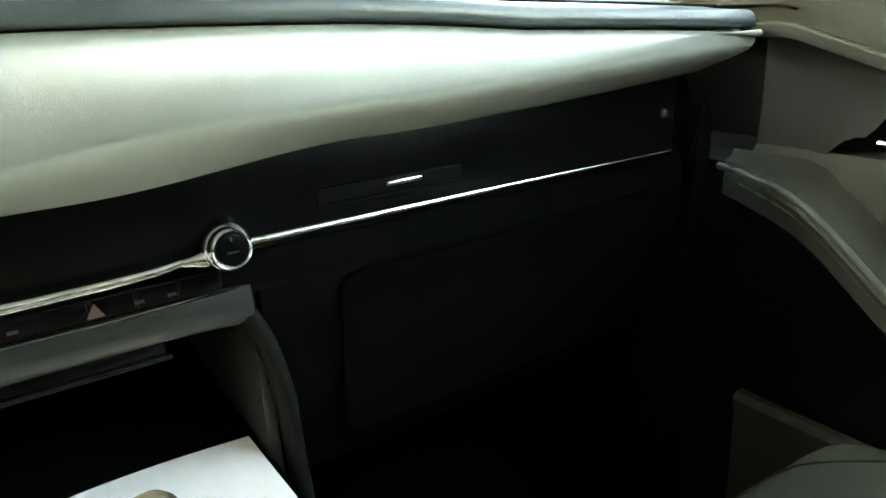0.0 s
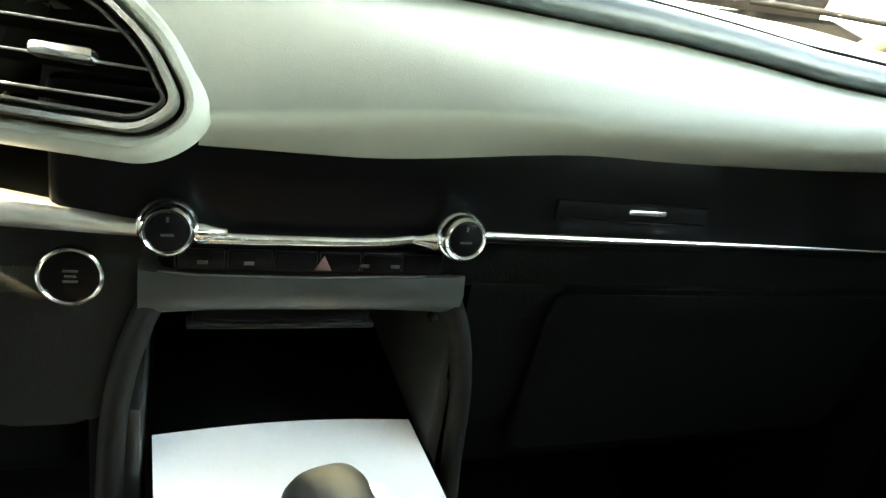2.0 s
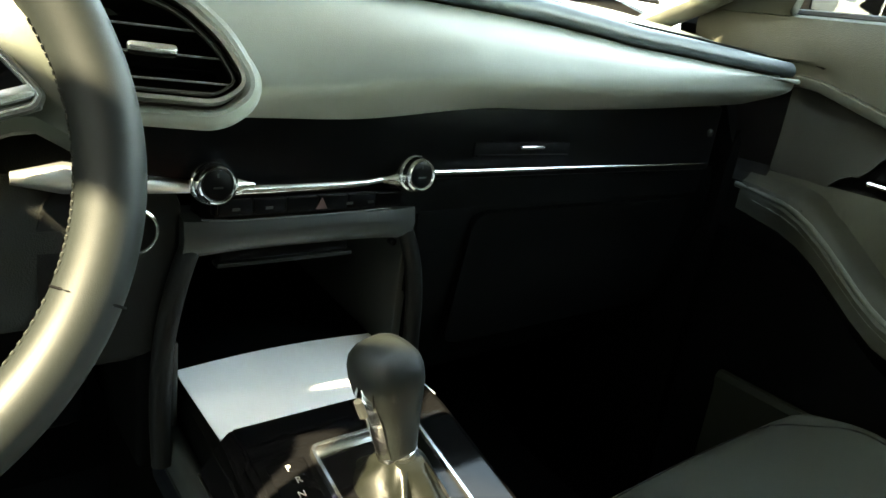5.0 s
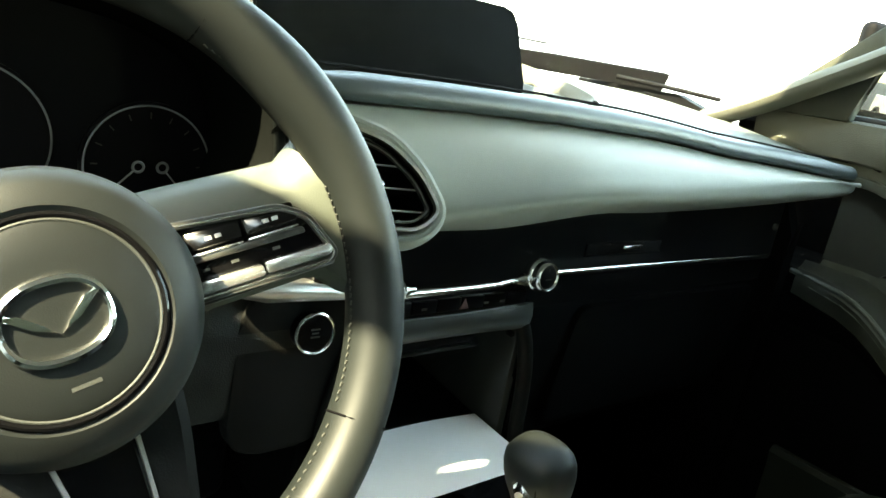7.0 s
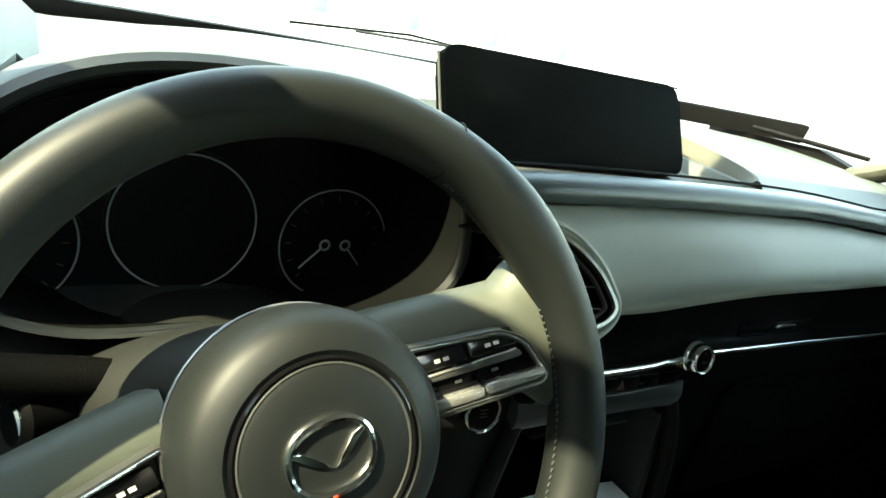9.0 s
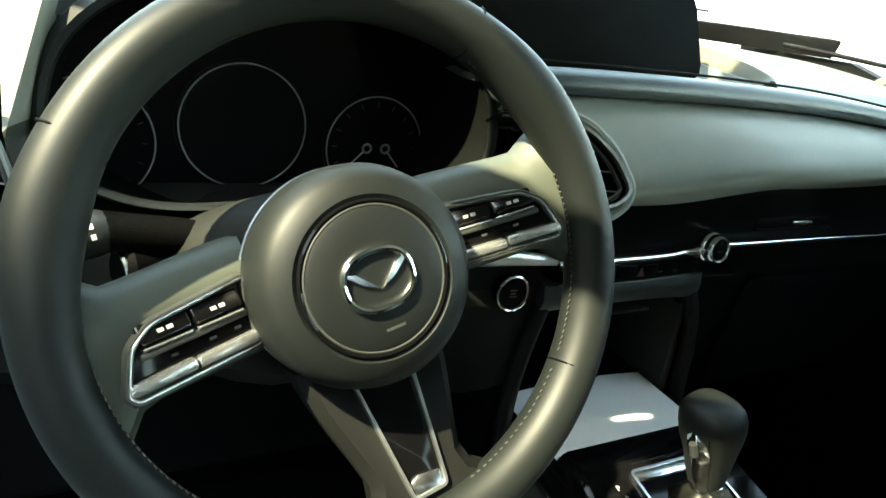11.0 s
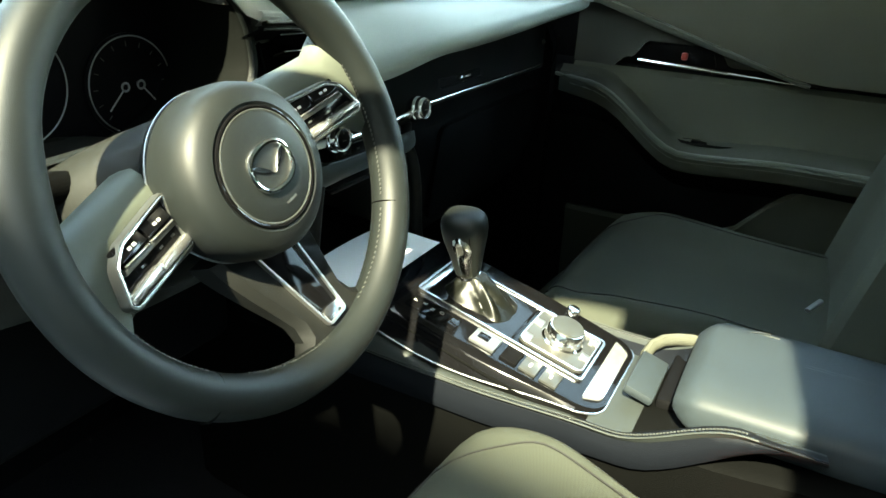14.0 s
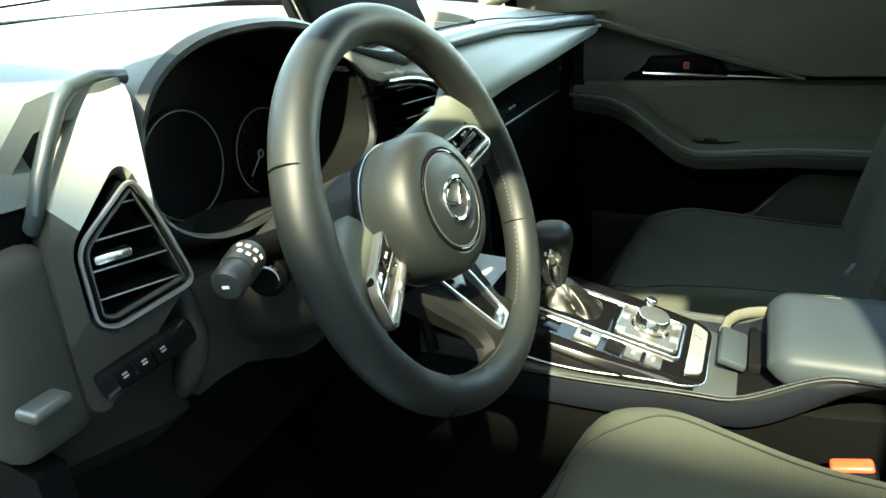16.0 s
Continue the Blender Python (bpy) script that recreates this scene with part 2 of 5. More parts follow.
def frame_ring(poly, inner, depth, m=None):
    """A frame between two polygons of equal length, in local xy, thickened along z with softened edges."""
    rows = []
    for (x, y), (u, v) in zip(poly, inner):
        e = 0.12
        rows.append([Vector((x, y, 0)), Vector((x, y, depth * 0.75)), Vector((lerp(x, u, e), lerp(y, v, e), depth)),
                     Vector((lerp(x, u, 1 - e), lerp(y, v, 1 - e), depth)), Vector((u, v, depth * 0.75)), Vector((u, v, 0))])
    bm = loft(rows, True, False, True)
    if m is not None:
        bmesh.ops.transform(bm, matrix=m, verts=bm.verts)
    return bm


def inset(poly, d):
    """The polygon moved inwards by d along its normals (counter-clockwise)."""
    out, k = [], len(poly)
    for i in range(k):
        a, b = Vector(poly[i - 1]), Vector(poly[(i + 1) % k])
        t = (b - a)
        if t.length < 1e-9:
            t = Vector((1, 0))
        t.normalize()
        out.append((poly[i][0] - t.y * d, poly[i][1] + t.x * d))
    return out


FACE = Matrix(((1, 0, 0, 0), (0, 0, -1, 0), (0, 1, 0, 0), (0, 0, 0, 1)))  # local x right, y up, z towards the rear of the car


def face_at(x, y, z, tilt=0.0, turn=0.0):
    """A pose whose local xy plane faces the cabin: x right, y up, z to the rear. tilt: top leans forward; turn: faces to the right."""
    return Matrix.Translation((x, y, z)) @ Matrix.Rotation(radians(turn), 4, "Z") @ Matrix.Rotation(radians(-tilt), 4, "X") @ FACE


def writing(text, size, m, mat, parent, name="lettering"):
    """Raised letters from the built-in font, as a mesh."""
    cu = bpy.data.curves.new(name, "FONT")
    cu.body, cu.size, cu.extrude, cu.align_x, cu.align_y = text, size, 0.0002, "CENTER", "CENTER"
    tmp = bpy.data.objects.new(name, cu)
    me = tmp.to_mesh()
    bm = bmesh.new()
    bm.from_mesh(me)
    tmp.to_mesh_clear()
    bpy.data.objects.remove(tmp)
    bmesh.ops.transform(bm, matrix=m, verts=bm.verts)
    return part(name, bm, mat, parent)


# ---- setting ----
MID = 0.018      # the car's centre line
WX = -0.337      # the steering column
HX = -0.332      # the middle of the instruments


def slab(name, rows, mat, label="", parent=None, closed=True):
    ob = part(name, loft(rows, closed), mat, parent)
    return tagged(ob, label, kind="structure")


def sheet(name, y_z, x0, x1, thick, mat, label, n=14):
    """A bent sheet across the car from (y, z) points, with thickness."""
    rows = []
    for k in range(n + 1):
        x = lerp(x0, x1, k / n)
        top = [Vector((x, y, z)) for y, z in y_z]
        rows.append(top + [p + Vector((0, 0, -thick)) for p in reversed(top)])
    return slab(name, rows, mat, label)


ground = slab("ground", [[Vector((x, -600, -0.32)), Vector((x, 600, -0.32)), Vector((x, 600, -0.6)), Vector((x, -600, -0.6))] for x in (-600, 600)], ASPHALT, "pale concrete forecourt under the cars")
sheet("floor", [(0.75, 0.22), (0.55, 0.12), (0.4, 0.04), (0.1, 0.02), (-1.6, 0.02)], -0.68, 0.76, 0.03, CARPET, "black carpet of the car floor")
sheet("wall_front", [(0.62, 0.83), (0.6, 0.6), (0.58, 0.4), (0.56, 0.1)], -0.68, 0.76, 0.02, BLACK, "black bulkhead under the dashboard")
sheet("wall_back", [(-1.6, 0.88), (-1.62, 0.6), (-1.6, 0.0)], -0.68, 0.76, 0.02, CARPET, "dark rear end of the cabin")
pane_b = tagged(part("window_2", prism([(-0.6, 0.88), (0.64, 0.88), (0.6, 1.19), (-0.56, 1.19)], 0.004, face_at(0, -1.6, 0), 0), PIANO), "black tinted rear window glass", "window", kind="structure")
pane_b.visible_shadow = False
def header_y(x):
    """Front edge of the roof over the windscreen, bowed forward in the middle. Its unseen left end is drawn forward to
    shade the vent brow.
    """
    return 0.19 - 0.15 * min(1.0, abs((x - MID) / 0.6)) ** 2 + 0.05 * smooth((-0.3 - x) / 0.15)


rows = []
for k in range(25):
    x = lerp(-0.6, 0.64, k / 24)
    h = header_y(x)
    row = [Vector((x, y, z)) for y, z in ((h, 1.2), (h - 0.06, 1.228), (h - 0.16, 1.255), (-0.45, 1.285), (-0.8, 1.3), (-1.3, 1.27), (-1.6, 1.2))]
    rows.append(row + [p + Vector((0, 0, 0.03)) for p in reversed(row)])
slab("ceiling", rows, HEADLINER, "pale cloth headliner under the roof")
for sx, nm in ((-1, "sill_left"), (1, "sill_right")):
    x = MID + sx * 0.72
    slab(nm, [[Vector((x - 0.05, y, 0.05)), Vector((x + 0.05, y, 0.05)), Vector((x + 0.045, y, -0.08)), Vector((x - 0.045, y, -0.08))] for y in (0.55, 0.0, -0.5, -0.95)], BODY_PAINT, "white painted door sill of the car")


# Unseen wall, added at this height to keep sun off the lower dash.
slab("sun_cut_wall_left", [[Vector((-3.2, y, -0.32)), Vector((-3.5, y, -0.32)), Vector((-3.5, y, 3.695)), Vector((-3.2, y, 3.695))] for y in (-14, 6)], CONCRETE_DARK, "unseen grey wall added to cut off the low sun")


def pillar(name, pts, r, mat, label):
    ob = part(name, tube(pts, r, 14, flat=0.6), mat)
    return tagged(ob, label, kind="structure")


for sx, nm in ((-1, "left"), (1, "right")):
    dy, r = (0.0, 0.026) if sx > 0 else (0.15, 0.028)
    pillar("pillar_front_" + nm, [(MID + sx * a, b + dy, c) for a, b, c in ((0.632, 0.34, 0.83), (0.632, 0.26, 0.866), (0.63, 0.13, 0.936), (0.622, 0.05, 0.98), (0.612, -0.06, 1.05), (0.596, -0.2, 1.14), (0.58, -0.34, 1.23))], r, PILLAR, "beige padded front roof pillar")
    dy = -0.88 if sx > 0 else -0.565
    pillar("pillar_middle_" + nm, [(MID + sx * a, dy + b, c) for a, b, c in ((0.72, -0.02, 0.0), (0.72, 0.0, 0.6), (0.68, 0.0, 0.95), (0.59, 0.0, 1.28))], 0.06, PILLAR, "beige trimmed middle pillar of the car")
    pillar("roof_rail_" + nm, [(MID + sx * a, b, c) for a, b, c in ((0.58, -0.32, 1.225), (0.59, -0.42, 1.255), (0.6, -0.55, 1.28), (0.6, -0.9, 1.28), (0.59, -1.6, 1.2))], 0.035, HEADLINER, "padded roof rail along the headliner")
# side panels behind the front doors
slab("wall_rear_right", [[Vector((MID + 0.72, y, 1.22)), Vector((MID + 0.75, y, 0.6)), Vector((MID + 0.72, y, -0.05)), Vector((MID + 0.76, y, -0.05)), Vector((MID + 0.79, y, 0.6)), Vector((MID + 0.76, y, 1.22))] for y in (-0.95, -1.65)], CARPET, "dark rear side trim of the car")
slab("wall_rear_left", [[Vector((MID - 0.62, y, 1.27)), Vector((MID - 0.75, y, 0.6)), Vector((MID - 0.72, y, -0.05)), Vector((MID - 0.76, y, -0.05)), Vector((MID - 0.79, y, 0.6)), Vector((MID - 0.66, y, 1.27))] for y in (-0.6, -1.65)], CARPET, "dark rear side trim of the car")


def screen_edge(x):
    """Where the windscreen meets the cowl: y over x."""
    return 0.8 - 0.55 * abs((x - MID) / 0.66) ** 2.4 * 0.55


# windscreen, cowl, bonnet
rows = []
for k in range(15):
    x = lerp(-0.62, 0.656, k / 14)
    yb = screen_edge(x)
    xt = MID + (x - MID) * 0.86
    rows.append([Vector((lerp(x, xt, v), lerp(yb, header_y(xt), v), lerp(0.885, 1.205, v) + 0.04 * math.sin(math.pi * v))) for v in (0, 0.2, 0.4, 0.6, 0.8, 1)])
rows = [r + [p + Vector((0, 0.004, 0.006)) for p in reversed(r)] for r in rows]
windscreen = tagged(part("window_1", loft(rows), GLASS), "clear raked windscreen glass", "windscreen", kind="structure")
windscreen.visible_shadow = False
rows = []
for k in range(21):
    x = lerp(-0.66, 0.7, k / 20)
    y = screen_edge(x)
    up = 0.012 * smooth((x - 0.2) / 0.4)
    rows.append([Vector((x, y - 0.008, 0.87 + up * 1.3)), Vector((x, y - 0.008, 0.879 + up)), Vector((x, y + 0.004, 0.881 + up)), Vector((x, y + 0.02, 0.874 + up)), Vector((x, y + 0.02, 0.86)), Vector((x, y, 0.86))])
tagged(part("cowl", loft(rows), BLACK), "black plastic cowl along the windscreen base", kind="structure")
rows = []
for k in range(21):
    x = lerp(-0.8, 0.836, k / 20)
    u = abs((x - MID) / 0.82)
    ys = [screen_edge(min(max(x, -0.66), 0.7)) + 0.03] + [1.2, 1.5, 1.75, 1.9, 1.95]
    zs = [0.855, 0.83, 0.78, 0.7, 0.58, 0.45]
    rows.append([Vector((x, y, z - 0.12 * u ** 3)) for y, z in zip(ys, zs)] + [Vector((x, y - 0.02, z - 0.12 * u ** 3 - 0.03)) for y, z in zip(ys[::-1], zs[::-1])])
tagged(part("bonnet", loft(rows), BODY_PAINT), "white painted bonnet of the car", kind="structure")
wiper = thing("windscreen_wiper", (0.2, 0.8, 0.9), "black windscreen wiper lying on the glass base", "wiper", "windscreen wipers")
part("arm", tube([(-0.1, 0.86, 0.9), (0.1, 0.835, 0.915), (0.42, 0.77, 0.9), (0.55, 0.72, 0.905)], lambda u: lerp(0.0022, 0.0014, u), 8), BLACK, wiper)
part("blade", tube([(0.0, 0.83, 0.905), (0.3, 0.79, 0.912), (0.62, 0.70, 0.912)], 0.0018, 6, flat=1.4), RUBBER, wiper)


# ---- dashboard ----
def d_end(x):
    """0 over the middle of the dashboard, 1 at its ends."""
    return clamp01((abs(x - MID) - 0.2) / 0.4)


def bolster_at(x):
    e = d_end(x)
    return Vector((x, 0.152 - 0.055 * e ** 1.6, 0.822 - 0.010 * min(1.0, (x - MID) ** 2 / 0.1225) - 0.016 * e ** 1.5))


dash = thing("dashboard", (MID, 0.4, 0.55), "grey leather and black plastic dashboard with chrome line", "dashboard")
# top sheet
rows = []
for k in range(81):
    x = lerp(-0.6, 0.636, k / 80)
    b = bolster_at(x) + Vector((0, 0, 0.042 * smooth((-0.44 - x) / 0.05) - 0.05 * smooth((-0.545 - x) / 0.05)))
    ye = screen_edge(x) - 0.005
    row = []
    for j in range(33):
        v = (j / 32) ** 1.3
        inside = smooth((0.185 - (x - HX)) / 0.02) if x > HX else smooth((0.147 - (HX - x)) / 0.015)
        front = b.y + 0.012 if x > HX else 0.19 + 0.42 * max(0.0, -0.51 - x)
        row.append(Vector((x, lerp(lerp(front, 0.36, inside), ye, v), b.z + 0.008 + 0.02 * inside * (1 - v) + 0.048 * math.sin(v * math.pi / 2) ** 1.2)))
        dip = smooth((0.175 - abs(x + 0.005)) / 0.02) * smooth((row[-1].y - 0.17) / 0.015) * smooth((0.4 - row[-1].y) / 0.03)
        row[-1].z -= 0.042 * dip
    rows.append(row + [p + Vector((0, 0, -0.02)) for p in reversed(row)])
top = part("top", loft(rows), DASH_TOP, dash, "pale grey grained dashboard top")
part("top_seam", tube([bolster_at(x) + Vector((0, 0.022, 0.0135)) for x in np.linspace(-0.17, 0.61, 40)], 0.0014, 6), BLACK, top)


def bolster(x0, x1, n=60):
    """The padded roll; its inner end tapers and runs up to the instrument hood."""
    rows = []
    for k in range(n + 1):
        x = lerp(x0, x1, k / n)
        t = clamp01((-0.15 - x) / 0.05)
        c = bolster_at(x) + Vector((0, 0.04 * t ** 1.4, 0.024 * t ** 1.4))
        r = 0.0132 * (1 - 0.15 * d_end(x)) * (1 - 0.72 * smooth((-0.12 - x) / 0.08))
        row = []
        for a in range(16):
            t = 2 * math.pi * a / 16
            cy, sz = (math.copysign(abs(q) ** 0.75, q) for q in (math.cos(t), math.sin(t)))
            row.append(c + Vector((0, cy * r * 1.15 + sz * r * 0.22, sz * r * 0.8 + 0.001)))
        rows.append(row)
    return loft(rows)


part("bolster", bolster(-0.2, 0.622), TEAL, dash, "blue-grey padded roll along the dashboard edge")


def leather_profile(x):
    """The padded leather face, from the bolster down to its nose, then under to the tucked lower edge."""
    e = d_end(x)
    c = bolster_at(x)
    w = smooth((0.12 - x) / 0.22) if x > -0.4 else 1.0
    top = Vector((x, c.y - 0.008, c.z - 0.011))
    nose = Vector((x, lerp(lerp(0.09, 0.08, e), 0.108, w), lerp(0.76 + 0.018 * e, 0.738, w)))
    low = Vector((x, lerp(0.155, 0.14, e), 0.708 + 0.022 * e ** 1.5 + 0.016 * smooth((x - 0.02) / 0.2)))
    upper = (top, top + Vector((0, lerp(-0.03, -0.018, w), -0.014)), nose + Vector((0, 0, 0.024)), nose)
    under = (nose, nose + Vector((0, 0, -0.011)), nose.lerp(low, 0.45) + Vector((0, -0.001, -0.003)), low)
    out = []
    for pts, n in ((upper, 20), (under, 12)):
        for j in range(n + (pts is under)):
            v = j / n
            out.append(pts[0] * (1 - v) ** 3 + pts[1] * 3 * v * (1 - v) ** 2 + pts[2] * 3 * v * v * (1 - v) + pts[3] * v ** 3)
    return out


def inside_poly(x, y, poly):
    hit = False
    for (ax, ay), (bx, by) in zip(poly, poly[1:] + poly[:1]):
        if (ay > y) != (by > y) and x < ax + (bx - ax) * (y - ay) / (by - ay):
            hit = not hit
    return hit


VENT_R = [(-0.062, -0.029), (0.052, -0.031), (0.07, -0.016), (0.053, 0.012), (0.027, 0.033), (-0.009, 0.043), (-0.062, 0.045)]
VENT_M = Matrix.Translation((-0.1, 0.1, 0)) @ Matrix.Rotation(radians(-14), 4, "Z") @ Matrix.Translation((0.1, -0.1, 0)) @ face_at(-0.14, 0.114, 0.755, 20)


def leather(xs, hole=None, m=None):
    """The padded face over stations xs, cut open where a vent sits."""
    rows = []
    for x in xs:
        row = leather_profile(x)
        rows.append(row + [Vector((x, 0.17, row[-1].z + 0.004)), Vector((x, 0.185, lerp(row[0].z, row[-1].z, 0.3))), Vector((x, 0.18, row[0].z))])
    bm = loft(rows, caps=False)
    if hole:
        inv = m.inverted()
        dead = []
        for fc in bm.faces:
            c = inv @ fc.calc_center_median()
            if abs(c.z) < 0.1 and inside_poly(c.x, c.y, [(q if q > -0.06 else -0.14, r) for q, r in hole]):
                dead.append(fc)
        bmesh.ops.delete(bm, geom=dead, context="FACES")
    return bm


part("leather_panel", leather([lerp(-0.158, -0.055, k / 60) for k in range(60)] + [lerp(-0.055, 0.618, k / 44) for k in range(45)], inset(round_poly(VENT_R, 0.012, 6), -0.006), VENT_M), LEATHER, dash, "pale grey leather face panel")

# dark decor panel with the chrome line
part("decor_panel", rbox(0.74, 0.02, 0.086, Matrix.Translation((0.233, 0.1628, 0.697)), 0.006), SATIN, dash, "satin black decor panel")
part("decor_lower", rbox(0.68, 0.026, 0.04, Matrix.Translation((0.26, 0.17, 0.638)), 0.008), SOFT_BLACK, dash)
part("chrome_strip", tube([(lerp(0.105, 0.595, k / 24), 0.147 - 0.004 * (k / 24) ** 2, lerp(0.664, 0.666, k / 24)) for k in range(25)], lambda u: lerp(0.0032, 0.0004, u ** 2.2), 10), CHROME, dash, "slim chrome line tapering to the door")
slit = part("vent_slit", rbox(0.135, 0.006, 0.016, Matrix.Translation((0.248, 0.1535, 0.684)), 0.002), BLACK, dash, "slim passenger air slot")
part("slat", rbox(0.13, 0.003, 0.0022, Matrix.Translation((0.248, 0.1495, 0.6785)), 0.0008), BLACK, slit)
part("tab", rbox(0.034, 0.006, 0.0042, Matrix.Translation((0.255, 0.148, 0.687)), 0.0015), CHROME, slit, "chrome slot tab")
part("end_screw", revolve([(0.005, 0), (0.005, 0.003), (0.003, 0.0045)], 12, face_at(0.574, 0.148, 0.706)), GREY_PLASTIC, dash)
part("end_clip", tube([(0.612, 0.13, 0.715), (0.618, 0.135, 0.69), (0.616, 0.14, 0.66)], lambda u: lerp(0.003, 0.0015, u), 8), HOOD_GREY, dash)
# lower dashboard, passenger side
rows = []
for k in range(13):
    x = lerp(0.13, 0.63, k / 12)
    prof = [(0.165, 0.655), (0.158, 0.63), (0.16, 0.58), (0.178, 0.5), (0.215, 0.42), (0.28, 0.36), (0.4, 0.3), (0.58, 0.28), (0.58, 0.65)]
    rows.append([Vector((x, y, z)) for y, z in prof])
lower = part("glovebox_side", loft(rows), SOFT_BLACK, dash, "black lower dashboard with glovebox")
part("glovebox_lid", prism(round_poly([(-0.19, -0.085), (0.19, -0.085), (0.19, 0.075), (-0.19, 0.075)], 0.02), 0.008, face_at(0.385, 0.168, 0.545, -8), 0.002), SOFT_BLACK, lower)
# driver's side lower panel
rows = []
for k in range(13):
    x = lerp(-0.498, -0.13, k / 12)
    zb = 0.546 + 0.043 * smooth((-0.34 - x) / 0.12)
    h = 0.022 * smooth((x + 0.3) / 0.05)
    prof = [(0.2, 0.69 - h), (0.182, 0.684 - h), (0.172, 0.665 - h), (0.167, 0.62), (0.169, zb + 0.012), (0.175, zb + 0.002), (0.19, zb), (0.58, zb + 0.02), (0.58, 0.69)]
    rows.append([Vector((x, y, z)) for y, z in prof])
part("knee_panel", loft(rows), KNEE_GREY, dash, "dark grey knee panel")
rows = []
for k in range(7):
    x = lerp(-0.61, -0.499, k / 6)
    s = 0.45 * max(0.0, -0.515 - x)
    rows.append([Vector((x, y + s * (y < 0.4), z)) for y, z in ((0.21, 0.69), (0.192, 0.66), (0.184, 0.62), (0.19, 0.575), (0.23, 0.54), (0.58, 0.56), (0.58, 0.69))])
part("knee_end", loft(rows), ARCH, dash, "black lower panel by the door")
part("knee_fold", tube([(-0.486, 0.19, 0.692), (-0.489, 0.176, 0.675), (-0.494, 0.168, 0.65), (-0.502, 0.168, 0.632), (-0.506, 0.176, 0.612), (-0.5, 0.19, 0.596)], lambda u: 0.0085 + 0.004 * math.exp(-((u - 0.62) / 0.2) ** 2), 14), KNEE_GREY, dash, "rounded fold beside the column")
part("under_cover", rbox(0.46, 0.3, 0.16, Matrix.Translation((-0.365, 0.42, 0.47)), 0.02, 3), BLACK, dash, "black cover under the knee panel")


# ---- centre stack ----
stack = thing("climate_control", (MID, 0.16, 0.67), "gloss black climate panel between two knobs", "climate panel")
part("chrome_bar", tube([(-0.058, 0.147, 0.655), (-0.02, 0.1465, 0.6552), (0.03, 0.1465, 0.6558), (0.058, 0.1465, 0.657), (0.074, 0.147, 0.659), (0.096, 0.148, 0.6625)], lambda u: lerp(0.0042, 0.0026, u), 12), CHROME, stack, "bright chrome bar")
for sx, x in ((1, -0.052), (-1, 0.086)):
    part("bar_socket", revolve([(0.0055, -0.012), (0.007, -0.004), (0.004, 0.004), (0.003, 0.01)], 12, Matrix.Translation((x, 0.146, 0.659)) @ Matrix.Rotation(radians(sx * 90), 4, "Y")), CHROME, stack)
keys = part("button_bed", rbox(0.172, 0.014, 0.0165, Matrix.Translation((MID - 0.003, 0.155, 0.6405)), 0.003), SATIN, stack, "row of black climate buttons")
for i in range(6):
    part("button", rbox(0.0265, 0.004, 0.0125, Matrix.Translation((MID - 0.0735 + 0.0282 * i, 0.1475, 0.641)), 0.0012), SATIN, keys)
tri = [(-0.0055, -0.0045), (0.0055, -0.0045), (0, 0.0055)]
part("warning_triangle", prism(tri, 0.0006, face_at(0.018, 0.1453, 0.6405), 0), DIM_RED, keys, "dim red warning triangle")
for i, x in enumerate((-0.055, -0.028, 0.045, 0.066)):
    part("symbol", rbox(0.006, 0.0006, 0.0022, Matrix.Translation((x, 0.1453, 0.6395)), 0), GREY_PLASTIC, keys)
part("lower_edge", tube([(-0.08, 0.15, 0.6315), (-0.06, 0.147, 0.6305), (MID, 0.146, 0.6305), (0.09, 0.149, 0.6315)], 0.0008, 6), GREY_PLASTIC, stack)


def knob(x, y, z, bar):
    """A stepped chrome control knob with a black cap, as a part of the climate panel."""
    m = face_at(x, y + 0.022, z, 6)
    k = part("climate_knob", revolve([(0.0125, 0), (0.0128, 0.005), (0.0158, 0.0075), (0.0172, 0.011), (0.0168, 0.0145), (0.0152, 0.0165), (0.0152, 0.021), (0.0147, 0.0245), (0.013, 0.0262), (0.0118, 0.0252), (0.0112, 0.0235)], 40, m), MIRROR_CHROME, stack, "polished chrome climate knob")
    part("cap", revolve([(0.0112, 0.0225), (0.0112, 0.0243), (0.009, 0.0249), (0.004, 0.0252)], 30, m), SATIN, k, "black centre cap")
    part("symbol", rbox(bar, 0.0013, 0.0005, m @ Matrix.Translation((0, -0.002, 0.0254)), 0), GREY_PLASTIC, k)
    part("pointer", rbox(0.0014, 0.003, 0.0005, m @ Matrix.Translation((0.0, 0.007, 0.025)), 0), GREY_PLASTIC, k)
    return k


knob(-0.075, 0.134, 0.661, 0.007)
knob(0.106, 0.132, 0.664, 0.008)
# wide chrome wing left of the knob
part("chrome_wing", tube([(-0.2, 0.163, 0.664), (-0.17, 0.161, 0.664), (-0.13, 0.157, 0.661), (-0.1, 0.153, 0.658), (-0.082, 0.15, 0.657)], lambda u: lerp(0.0125, 0.0042, smooth(u)) * lerp(0.35, 1.0, smooth(u / 0.28)), 20), BRUSHED, dash, "broad chrome wing behind the wheel")
